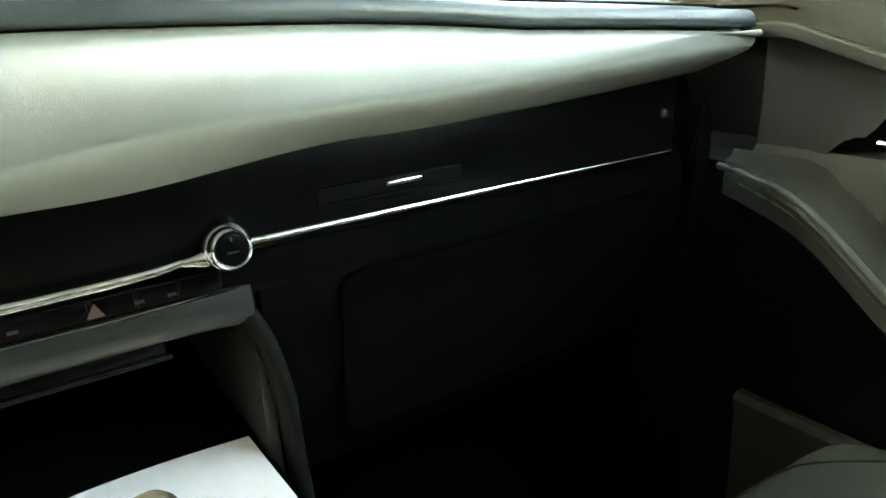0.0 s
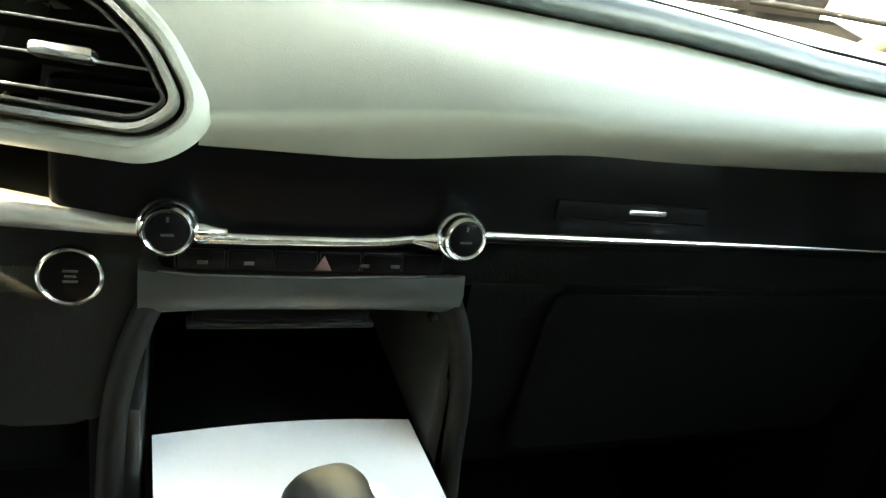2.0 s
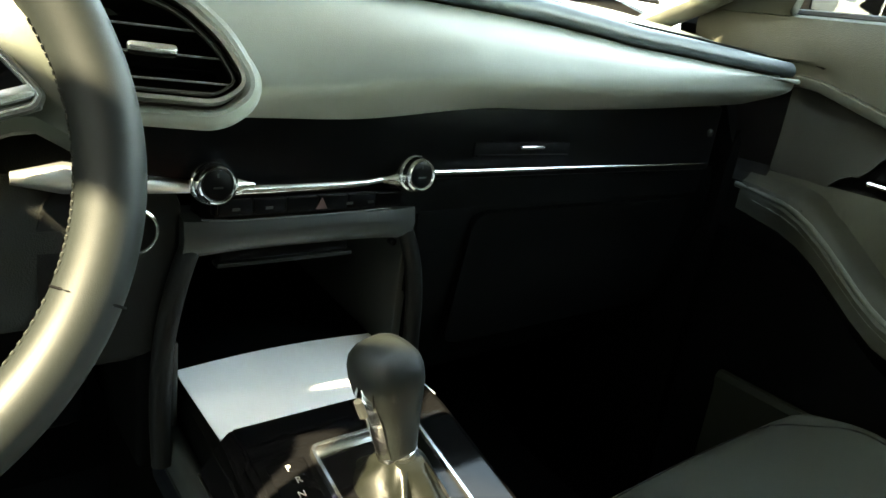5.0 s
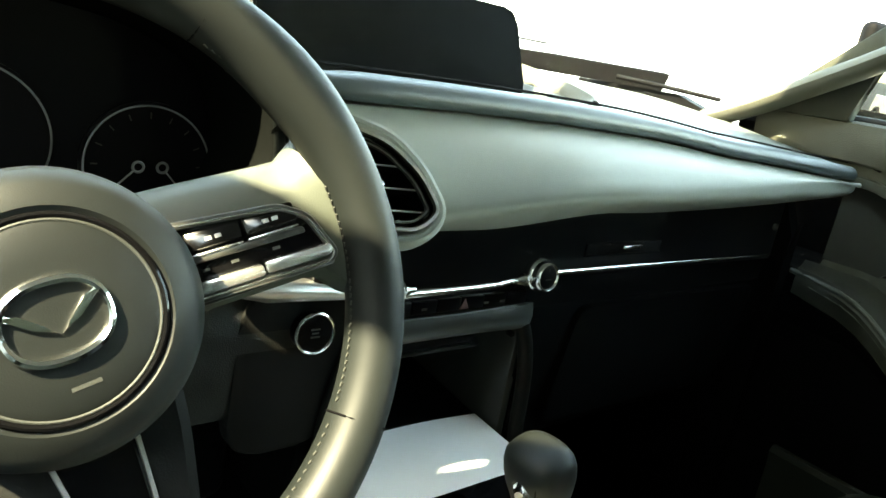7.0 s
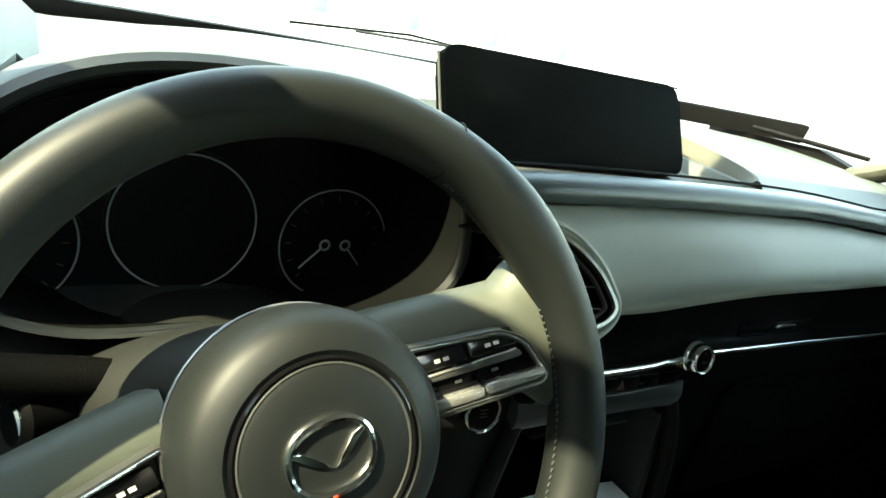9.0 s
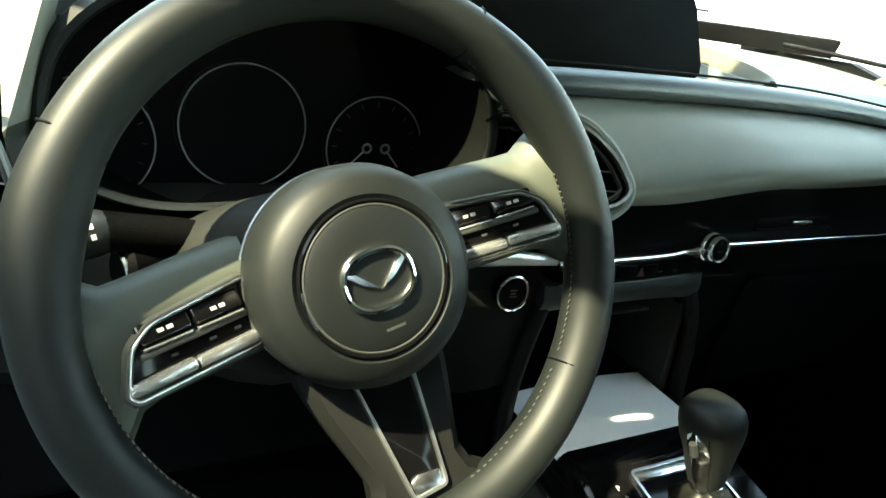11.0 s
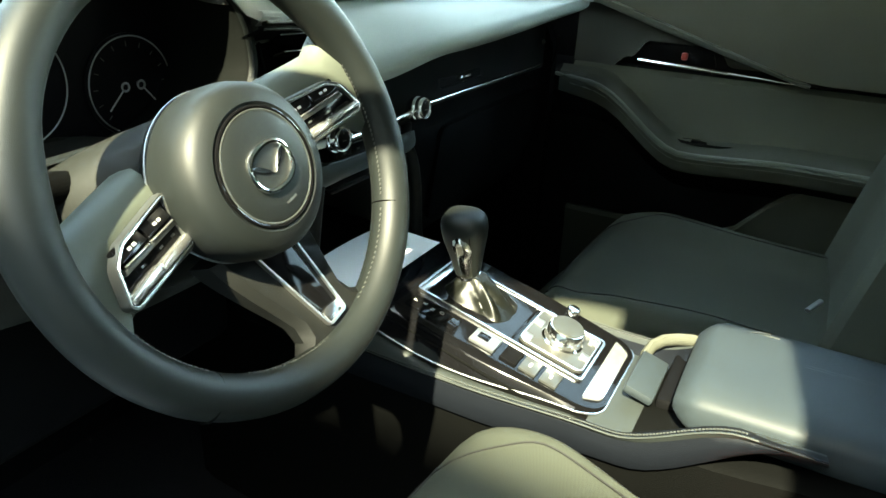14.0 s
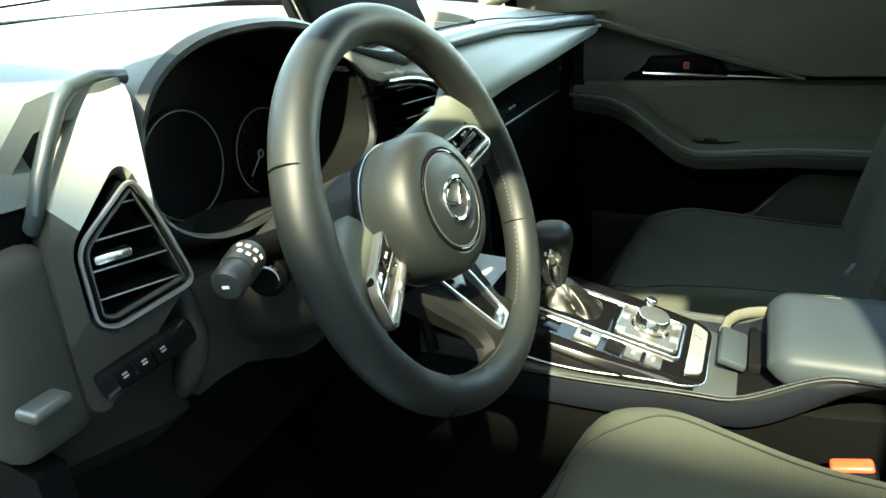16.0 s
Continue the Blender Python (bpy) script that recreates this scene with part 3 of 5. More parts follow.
# storage bay
bay = thing("storage_bay", (MID, 0.2, 0.55), "grey framed open storage bay above the tray", "storage bay")
rows = []
for k in range(25):
    u = -1 + 2 * k / 24
    e = abs(u) ** 6
    dz = -0.006 * abs(u) ** 4
    rows.append([Vector((MID - 0.002 + 0.107 * u, y + 0.006 * e, z + dz * (z < 0.625))) for y, z in ((0.16, 0.6315), (0.1505, 0.6285), (0.1475, 0.621), (0.149, 0.6125), (0.154, 0.6045), (0.161, 0.6), (0.172, 0.599), (0.185, 0.612), (0.185, 0.6315))])
part("brow", loft(rows), BROW_GREY, bay, "smooth grey brow over the open bay")
slot = part("slot", rbox(0.118, 0.012, 0.011, Matrix.Translation((MID - 0.018, 0.171, 0.5945)), 0.002), BLACK, bay, "dark slot under the brow")
part("peg", revolve([(0.0035, 0), (0.0035, 0.006), (0.002, 0.0075)], 12, face_at(MID + 0.088, 0.166, 0.593)), BLACK, bay)
leg = lambda s: [(MID + s * 0.094, 0.168, 0.614), (MID + s * 0.104, 0.163, 0.6), (MID + s * 0.114, 0.16, 0.57), (MID + s * 0.122, 0.16, 0.53), (MID + s * 0.125, 0.16, 0.47), (MID + s * 0.125, 0.15, 0.42)]
for s in (-1, 1):
    hgt = 0.2 if s > 0 else 0.09
    part("side_wall", rbox(0.012, 0.28, hgt, Matrix.Translation((MID + s * 0.112, 0.31, 0.43 + hgt / 2)), 0.004), BROW_GREY, bay)
    part("outer_cheek", rbox(0.022, 0.26, hgt + 0.04, Matrix.Translation((MID + s * 0.128, 0.3, 0.4 + hgt / 2 + 0.02)), 0.01, 3), SOFT_BLACK, bay)
arch = [Vector(p) for p in leg(-1)[::-1]] + [Vector((MID + 0.094 * q, 0.1645 - 0.002 * (1 - q * q), 0.6145)) for q in (-0.75, -0.4, 0, 0.4, 0.75)] + [Vector(p) for p in leg(1)]
for _ in range(3):
    arch = [arch[0]] + [p for a, b in zip(arch, arch[1:]) for p in (a.lerp(b, 0.25), a.lerp(b, 0.75))] + [arch[-1]]
part("arch", tube(arch, lambda u: 0.0085, 14), ARCH, bay, "rounded dark arch of the bay")
part("slot_lip", rbox(0.125, 0.014, 0.0045, Matrix.Translation((MID - 0.018, 0.168, 0.587)), 0.0018), ARCH, bay)
part("bay_roof", rbox(0.22, 0.25, 0.01, Matrix.Translation((MID, 0.31, 0.604)), 0.003), BLACK, bay)
part("bay_back", rbox(0.24, 0.012, 0.2, Matrix.Translation((MID, 0.44, 0.53)), 0.003), BLACK, bay)
# start button
sb = thing("start_button", (-0.127, 0.165, 0.623), "round black start button with chrome ring", "button")
ms = face_at(-0.127, 0.168, 0.623, 4)
part("ring", torus(0.0168, 0.0015, 40, 8, ms @ Matrix.Translation((0, 0, 0.012))), MIRROR_CHROME, sb, "thin chrome ring")
part("cap", revolve([(0.0165, 0), (0.0165, 0.009), (0.0155, 0.0115), (0.008, 0.0125)], 36, ms), SATIN, sb)
for i, w in enumerate((0.008, 0.006, 0.008)):
    part("symbol", rbox(w, 0.0013, 0.0004, ms @ Matrix.Translation((0, 0.0035 - 0.0032 * i, 0.0127)), 0), GREY_PLASTIC, sb)
part("start_plate", prism(round_poly([(-0.055, -0.11), (0.035, -0.11), (0.04, -0.05), (0.05, 0.03), (-0.05, 0.03)], 0.03), 0.02, face_at(-0.135, 0.188, 0.625, 2), 0.006), ARCH, dash, "grey plate round the start button")
# end block that carries the outer vent
VENT_L = [(-0.503, 0.705), (-0.518, 0.752), (-0.535, 0.793), (-0.586, 0.752), (-0.586, 0.697), (-0.573, 0.69)]


def stretch_to(poly, outer):
    """For each point of poly, the point of the outer polygon in the same direction from the middle."""
    cx, cy = sum(p[0] for p in poly) / len(poly), sum(p[1] for p in poly) / len(poly)
    res = []
    for px, py in poly:
        dx, dy = px - cx, py - cy
        best = 9.0
        for (ax, ay), (bx, by) in zip(outer, outer[1:] + outer[:1]):
            ex, ey = bx - ax, by - ay
            det = dx * -ey + ex * dy
            if abs(det) < 1e-12:
                continue
            s = ((ax - cx) * -ey + ex * (ay - cy)) / det
            q = (dx * (ay - cy) - dy * (ax - cx)) / det
            if s > 0 and -1e-6 <= q <= 1 + 1e-6:
                best = min(best, s)
        res.append((cx + dx * best, cy + dy * best))
    return res


END_TURN = Matrix.Translation((-0.51, 0.15, 0)) @ Matrix.Rotation(radians(-24), 4, "Z") @ Matrix.Diagonal((0.87, 1, 1, 1)) @ Matrix.Translation((0.51, -0.15, 0))
vl = round_poly(VENT_L, 0.012, 6)
END = round_poly([(-0.507, 0.65), (-0.51, 0.70), (-0.522, 0.75), (-0.516, 0.79), (-0.5, 0.848), (-0.553, 0.85), (-0.588, 0.80), (-0.61, 0.74), (-0.612, 0.62), (-0.507, 0.615)], 0.012, 4)
end_bm = frame_ring(stretch_to(vl, END), vl, 0.05, face_at(0, 0.2, 0))
for q in end_bm.verts:
    q.co.y += 0.42 * max(0.0, q.co.z - 0.762) * (q.co.y < 0.19)
bmesh.ops.transform(end_bm, matrix=END_TURN, verts=end_bm.verts)
end_side = loft([[Vector((x, y + (0.7 * (z - 0.78) if y < 0.25 else 0.0), z)) for x, z in ((-0.55, 0.862), (-0.58, 0.86), (-0.594, 0.842), (-0.602, 0.8), (-0.6, 0.782), (-0.56, 0.78))] for y in (0.202, 0.212, 0.3, 0.42, 0.52)])
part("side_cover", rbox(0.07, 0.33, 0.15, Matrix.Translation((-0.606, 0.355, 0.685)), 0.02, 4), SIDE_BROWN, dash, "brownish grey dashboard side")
part("side_box", rbox(0.06, 0.28, 0.03, Matrix.Translation((-0.605, 0.345, 0.768)), 0.006, 3), SOFT_BLACK, dash)
part("end_side", end_side, DASH_TOP, dash, "pale dashboard end cover")
# The middle band's darker colour stands for shade below z 0.782.
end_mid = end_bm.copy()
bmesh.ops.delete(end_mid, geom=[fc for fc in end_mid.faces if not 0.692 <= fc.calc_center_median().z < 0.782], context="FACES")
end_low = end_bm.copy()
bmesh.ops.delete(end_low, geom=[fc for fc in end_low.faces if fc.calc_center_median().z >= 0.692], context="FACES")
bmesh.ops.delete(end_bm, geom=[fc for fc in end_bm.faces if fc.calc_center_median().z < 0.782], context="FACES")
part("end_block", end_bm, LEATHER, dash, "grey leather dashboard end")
part("end_block_middle", end_mid, VENT_SHADE, dash, "vent surround with shade put into its brownish colour")
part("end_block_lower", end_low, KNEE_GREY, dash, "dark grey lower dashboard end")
end_bm = tube([(-0.5, 0.21, 0.85), (-0.528, 0.194, 0.853), (-0.55, 0.188, 0.849), (-0.562, 0.183, 0.84), (-0.577, 0.175, 0.82), (-0.592, 0.167, 0.797), (-0.602, 0.162, 0.777), (-0.606, 0.17, 0.765)], 0.0062, 12)
bmesh.ops.transform(end_bm, matrix=END_TURN, verts=end_bm.verts)
part("end_roll", end_bm, TEAL, dash, "blue-grey padded roll at the dashboard end")


# ---- air vents ----
def vent(poly, m, label, tabx, taby, surround, inner=None, wide=0.0034):
    """A winged air outlet: bezel, box, slats and tab, in the local plane of m."""
    v = thing("air_vent", m.translation, label, "air vent", "air vents")
    p = round_poly(poly, 0.012, 6)
    if inner is not None:
        fine = []
        for (ax, ay), (bx, by) in zip(p, p[1:] + p[:1]):
            k = max(1, round(math.hypot(bx - ax, by - ay) / 0.003))
            fine += [(lerp(ax, bx, i / k), lerp(ay, by, i / k)) for i in range(k)]
        p = fine

    def cut(bm):
        """Leaves out the inner end, which runs in behind the instrument hood."""
        if inner is not None:
            inv = m.inverted()
            bmesh.ops.delete(bm, geom=[fc for fc in bm.faces if (inv @ fc.calc_center_median()).x < inner], context="FACES")
        return bm
    if surround:
        lip = [(0.0145, -0.014), (0.0135, -0.006), (0.0105, -0.0005), (0.0078, 0.0012), (0.0052, 0.0004), (0.003, -0.003), (0.0012, -0.009), (0.0006, -0.014)]
        rings = [[m @ Vector((a, b, z + 0.0042 * smooth(b / 0.04) * (0.004 < d < 0.013))) for a, b in inset(p, -d)] for d, z in lip]
        part("surround", cut(loft([list(q) for q in zip(*rings)], False, False, True)), LEATHER, v, "grey leather lip hollowed round the vent")
    part("bezel", cut(frame_ring(inset(p, -0.001), inset(p, wide), 0.011 if surround else 0.004, m @ Matrix.Translation((0, 0, -0.001 if surround else 0.004)))), CHROME if surround else SILVER, v, "satin metal bezel")
    part("inner_bezel", cut(frame_ring(inset(p, 0.0055), inset(p, 0.0072), 0.005, m)), GREY_PLASTIC, v)
    part("throat", cut(frame_ring(inset(p, 0.0035), inset(p, 0.005), 0.06, m @ Matrix.Translation((0, 0, -0.058)))), BLACK, v)
    back = inset(p, 0.002) if inner is None else [(max(a, inner + 0.026), b) for a, b in inset(p, 0.002)]
    part("back", prism(back, 0.004, m @ Matrix.Translation((0, 0, -0.06)), 0), BLACK, v)
    xs, ys = [q[0] for q in p], [q[1] for q in p]
    lo, hi = min(ys), max(ys)
    for i in range(4):
        y = lerp(lo, hi, (i + 0.9) / 4.6)
        hit = []
        for (ax, ay), (bx, by) in zip(p, p[1:] + p[:1]):
            if (ay - y) * (by - y) < 0:
                hit.append(ax + (bx - ax) * (y - ay) / (by - ay))
        if len(hit) < 2:
            continue
        a, b = min(hit) + 0.006 if inner is None else inner + 0.018, max(hit) - 0.006
        s = part("slat", rbox(b - a, 0.0025, 0.022, m @ Matrix.Translation(((a + b) / 2, y, -0.014)), 0.001), SOFT_BLACK, v)
        part("slat_edge", rbox(b - a, 0.0012, 0.0015, m @ Matrix.Translation(((a + b) / 2, y, -0.0025)), 0.0004), SILVER, s)
    part("tab", rbox(0.03, 0.0075, 0.012, m @ Matrix.Translation((tabx, taby, -0.002)), 0.003), CHROME, v, "chrome direction tab")
    return v


vent(VENT_R, VENT_M, "black slatted air vent with chrome bezel beside the instruments", 0.012, 0.002, 0.0052, -0.046, 0.0024)
vent([(x + 0.553, z - 0.742) for x, z in VENT_L], END_TURN @ face_at(-0.553, 0.149, 0.742), "black slatted air vent with chrome bezel by the driver's door", -0.008, -0.002, 0, None, 0.0015)


# ---- instruments ----
cluster = thing("instrument_cluster", (HX, 0.25, 0.74), "dark instrument binnacle with three round gauges", "instrument cluster")


def oval(w, h, y, z0, low, n=64, lift=0.0, swell=0.014):
    """A rounded ring, flatter below: low is the lower half's height, which swells up over the column."""
    pts = []
    for k in range(n):
        a = 2 * math.pi * k / n
        c, s = math.cos(a), math.sin(a)
        e = 2 / 2.35
        x = w * math.copysign(abs(c) ** e, c)
        hh = h if s > 0 else low - swell * math.exp(-((x + 0.02) / 0.075) ** 2)
        pts.append(Vector((HX + x, y + lift * s, z0 + hh * math.copysign(abs(s) ** e, s))))
    return pts


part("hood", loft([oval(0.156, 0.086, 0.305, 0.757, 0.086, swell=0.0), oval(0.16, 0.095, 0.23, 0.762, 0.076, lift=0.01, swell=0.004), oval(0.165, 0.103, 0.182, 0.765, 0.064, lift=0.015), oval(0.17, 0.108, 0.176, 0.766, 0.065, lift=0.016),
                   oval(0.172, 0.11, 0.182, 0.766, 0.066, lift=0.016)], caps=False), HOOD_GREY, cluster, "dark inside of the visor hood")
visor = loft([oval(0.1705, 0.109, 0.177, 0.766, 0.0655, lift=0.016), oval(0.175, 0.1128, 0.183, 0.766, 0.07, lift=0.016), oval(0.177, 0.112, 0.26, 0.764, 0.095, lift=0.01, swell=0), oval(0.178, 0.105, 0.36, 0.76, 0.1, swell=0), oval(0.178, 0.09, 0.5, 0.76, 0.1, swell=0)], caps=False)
# One visor shell split at z 0.815: dash top colour above, darker below.
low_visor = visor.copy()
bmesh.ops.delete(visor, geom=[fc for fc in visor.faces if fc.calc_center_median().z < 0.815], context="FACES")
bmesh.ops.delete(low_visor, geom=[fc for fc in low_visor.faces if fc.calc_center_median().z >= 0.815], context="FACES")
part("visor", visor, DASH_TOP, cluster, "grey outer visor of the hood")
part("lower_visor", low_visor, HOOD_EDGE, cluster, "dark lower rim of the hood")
part("lip", loft([oval(0.164, 0.102, 0.18, 0.765, 0.063, lift=0.015), oval(0.166, 0.1045, 0.1745, 0.765, 0.0645, lift=0.0155), oval(0.17, 0.1085, 0.1735, 0.766, 0.067, lift=0.016), oval(0.175, 0.1125, 0.181, 0.766, 0.07, lift=0.016)], caps=False), RIM_LEATHER, cluster, "grey lip of the visor")
rows = []
for u, l in (((-0.202, 0.192, 0.845), (-0.203, 0.19, 0.834)), ((-0.187, 0.179, 0.832), (-0.189, 0.176, 0.819)), ((-0.173, 0.163, 0.824), (-0.18, 0.165, 0.802)), ((-0.154, 0.151, 0.82), (-0.169, 0.148, 0.795)),
             ((-0.138, 0.15, 0.8185), (-0.15, 0.138, 0.796))):
    u, l = Vector(u), Vector(l)
    out = Vector((-0.3, -0.8, 0.25)) * 0.3 * (u - l).length
    row = [u * (1 - v) ** 2 + (u.lerp(l, 0.55) + out) * 2 * v * (1 - v) + l * v * v for v in (k / 8 for k in range(9))]
    rows.append(row + [l + Vector((0.006, 0.012, 0.002)), u + Vector((0, 0.012, -0.002))])
part("vent_brow", loft(rows), LEATHER, cluster, "grey leather sweeping from the hood over the vent")
part("dial_plate", prism([(p.x - HX, p.z - 0.757) for p in oval(0.158, 0.087, 0, 0.757, 0.087)], 0.006, face_at(HX, 0.3, 0.757), 0), GAUGE, cluster, "black gauge plate")


def gauge(x, z, r, needles):
    m = face_at(x, 0.293, z)
    g = part("gauge", revolve([(r + 0.003, -0.001), (r + 0.003, 0.002), (r, 0.0025), (r - 0.004, 0.0012)], 56, m), GAUGE, cluster, "round dark gauge dial")
    part("gauge_ring", torus(r, 0.0008, 72, 6, m @ Matrix.Translation((0, 0, 0.0035))), RING_GREY, g, "thin silver gauge ring")
    if not needles:
        return g
    for i in range(13):
        part("tick", rbox(0.005, 0.0009, 0.0006, m @ Matrix.Rotation(radians(-45 + 22.5 * i), 4, "Z") @ Matrix.Translation((r - 0.008, 0, 0.0022)), 0), GREY_PLASTIC, g)
    for nx, nz, ang, ln in needles:
        mm = m @ Matrix.Translation((nx, nz, 0.004)) @ Matrix.Rotation(radians(ang), 4, "Z")
        part("needle_hub", torus(0.0042, 0.0011, 20, 6, mm), RING_GREY, g)
        part("needle", rbox(ln, 0.0011, 0.0012, mm @ Matrix.Translation((0.004 + ln / 2, 0, 0)), 0), WHITE_INK, g)
    return g


gauge(-0.349, 0.742, 0.0548, ())
gauge(-0.2237, 0.7265, 0.049, ((-0.0085, -0.001, 225, 0.026), (0.0105, -0.001, 310, 0.026)))
gauge(-0.4735, 0.7245, 0.052, ((0.0, 0.0, 215, 0.035),))


# ---- display ----
disp = thing("display_screen", (0.0, 0.28, 0.82), "wide black switched-off display on the dashboard top", "display")
md = face_at(-0.016, 0.263, 0.868, 24, 0)
part("glass", prism(round_poly([(-0.147, -0.052), (0.141, -0.052), (0.141, 0.042), (-0.147, 0.042)], 0.016, 6), 0.014, md, 0.003), SCREEN, disp, "matt black dead screen")
part("back_shell", prism(round_poly([(-0.138, -0.05), (0.132, -0.05), (0.132, 0.038), (-0.138, 0.038)], 0.016, 6), 0.016, md @ Matrix.Translation((0, 0, -0.016)), 0.004), BLACK, disp)
part("edge_strip", tube([md @ Vector((-0.1475, y, 0.006)) for y in (-0.045, 0.0, 0.036)], 0.0013, 8), GREY_PLASTIC, disp)
part("foot", rbox(0.2, 0.04, 0.03, Matrix.Translation((-0.016, 0.27, 0.81)), 0.006), BLACK, disp)
# hollow behind the screen
hollow = thing("screen_surround", (0.14, 0.24, 0.84), "curved grey surround of the display hollow", "surround")
path = [Vector(p) for p in ((0.07, 0.44, 0.87), (0.13, 0.41, 0.869), (0.175, 0.36, 0.866), (0.2, 0.29, 0.855), (0.206, 0.24, 0.846), (0.2, 0.2, 0.838), (0.18, 0.18, 0.834))]
for _ in range(2):
    path = [path[0]] + [p for a, b in zip(path, path[1:]) for p in (a.lerp(b, 0.25), a.lerp(b, 0.75))] + [path[-1]]
rows = []
for k, p in enumerate(path):
    d = (path[min(k + 1, len(path) - 1)] - path[max(k - 1, 0)]).normalized()
    n = Vector((d.y, -d.x, 0)).normalized()
    n = n if n.x < 0 else -n
    rows.append([p + n * a + Vector((0, 0, z)) for a, z in ((-0.004, -0.004), (0.0, 0.002), (0.004, 0.0022), (0.016, -0.008), (0.021, -0.018), (0.021, -0.034), (-0.004, -0.034))])
part("raised_edge", loft(rows), DOOR_TOP, hollow, "olive grey sloping edge of the hollow")
part("edge_line", tube([p + Vector((-0.02, -0.002, -0.0165)) for p in path[4:]], 0.001, 6), RING_GREY, hollow)
part("well", prism(round_poly([(-0.19, 0.19), (0.175, 0.19), (0.185, 0.25), (0.15, 0.36), (-0.19, 0.38)], 0.02), 0.006, Matrix.Translation((0, 0, 0.79)) @ Matrix.Rotation(radians(6), 4, "X"), 0.001), GREY_PLASTIC, hollow)


# ---- steering wheel ----
wheel = thing("steering_wheel", (WX, 0.05, 0.7), "grey leather three-spoke steering wheel turned slightly anticlockwise", "steering wheel")
WM = Matrix.Translation((WX, 0.0242, 0.7153)) @ Matrix.Rotation(radians(-2.2), 4, "Z") @ Matrix.Rotation(radians(69.6), 4, "X") @ Matrix.Rotation(radians(17), 4, "Z")
R0 = 0.1655


def on_wheel(bm):
    bmesh.ops.transform(bm, matrix=WM, verts=bm.verts)
    return bm


def on_spoke(m, bm):
    bmesh.ops.transform(bm, matrix=WM @ m, verts=bm.verts)
    return bm


def on_hub(bm):
    bmesh.ops.transform(bm, matrix=WM @ Matrix.Translation((0, 0, 0.012)), verts=bm.verts)
    return bm


def rim_r(a):
    """Rim half-thickness over the angle, thicker at the thumb rests."""
    d = [abs((a - b + math.pi) % (2 * math.pi) - math.pi) for b in (radians(28), radians(152))]
    return 0.0158 + 0.0025 * math.exp(-(min(d) / 0.22) ** 2)


rows = []
for k in range(120):
    a = 2 * math.pi * k / 120
    q = rim_r(a)
    row = []
    for j in range(18):
        b = 2 * math.pi * j / 18
        r = R0 + q * math.cos(b) * (1.0 if math.cos(b) > 0 else 1.12)
        row.append(Vector((r * math.cos(a), r * math.sin(a), 0.0185 * math.sin(b))))
    rows.append(row)
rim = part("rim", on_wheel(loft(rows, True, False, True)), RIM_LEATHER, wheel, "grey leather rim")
for deg in (47, 136, 218, 318):
    a = radians(deg)
    m = Matrix.Rotation(a, 4, "Z") @ Matrix.Translation((R0 - 0.0003, 0, 0)) @ Matrix.Rotation(radians(90), 4, "X")
    part("rim_seam", on_wheel(torus(0.0172, 0.0008, 28, 6, m, 1.0)), BLACK, rim)
# stitching on the inner side of the rim
for a0, a1, n in ((-40, 8, 30), (172, 216, 26), (228, 262, 18), (280, 316, 18), (30, 45, 9), (137, 152, 9)):
    bm = bmesh.new()
    for i in range(n):
        a = radians(lerp(a0, a1, (i + 0.5) / n))
        c = Vector((math.cos(a), math.sin(a), 0))
        t = Vector((-math.sin(a), math.cos(a), 0))
        p = c * (R0 - 0.0179) + Vector((0, 0, 0.003))
        bmesh.ops.create_cube(bm, size=1, matrix=Matrix.Translation(p + t * 0.0) @ Matrix.Rotation(a, 4, "Z") @ Matrix.Rotation(radians(28), 4, "X") @ Matrix.Diagonal((0.0008, 0.0024, 0.0012, 1)))
    tagged(part("stitching", on_wheel(bm), WHEEL_THREAD, rim), kind="stuff")
# hub
prof = [(0.030, -0.085), (0.05, -0.08), (0.06, -0.06), (0.0655, -0.045), (0.0662, -0.042), (0.0655, -0.0395), (0.067, -0.03), (0.0665, -0.012), (0.0635, 0.001), (0.057, 0.008), (0.0475, 0.0105), (0.0445, 0.0085), (0.0435, 0.008)]
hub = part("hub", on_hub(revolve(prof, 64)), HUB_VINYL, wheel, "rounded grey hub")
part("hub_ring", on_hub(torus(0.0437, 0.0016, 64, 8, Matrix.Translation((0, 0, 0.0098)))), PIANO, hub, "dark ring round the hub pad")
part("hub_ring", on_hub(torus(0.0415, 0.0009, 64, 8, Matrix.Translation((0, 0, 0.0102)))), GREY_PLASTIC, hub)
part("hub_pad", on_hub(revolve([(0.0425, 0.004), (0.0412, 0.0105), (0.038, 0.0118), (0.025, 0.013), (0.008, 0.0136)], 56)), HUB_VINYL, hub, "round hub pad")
part("hub_joint", on_hub(torus(0.0662, 0.0009, 64, 8, Matrix.Translation((0, 0, -0.0395)))), SILVER, hub)
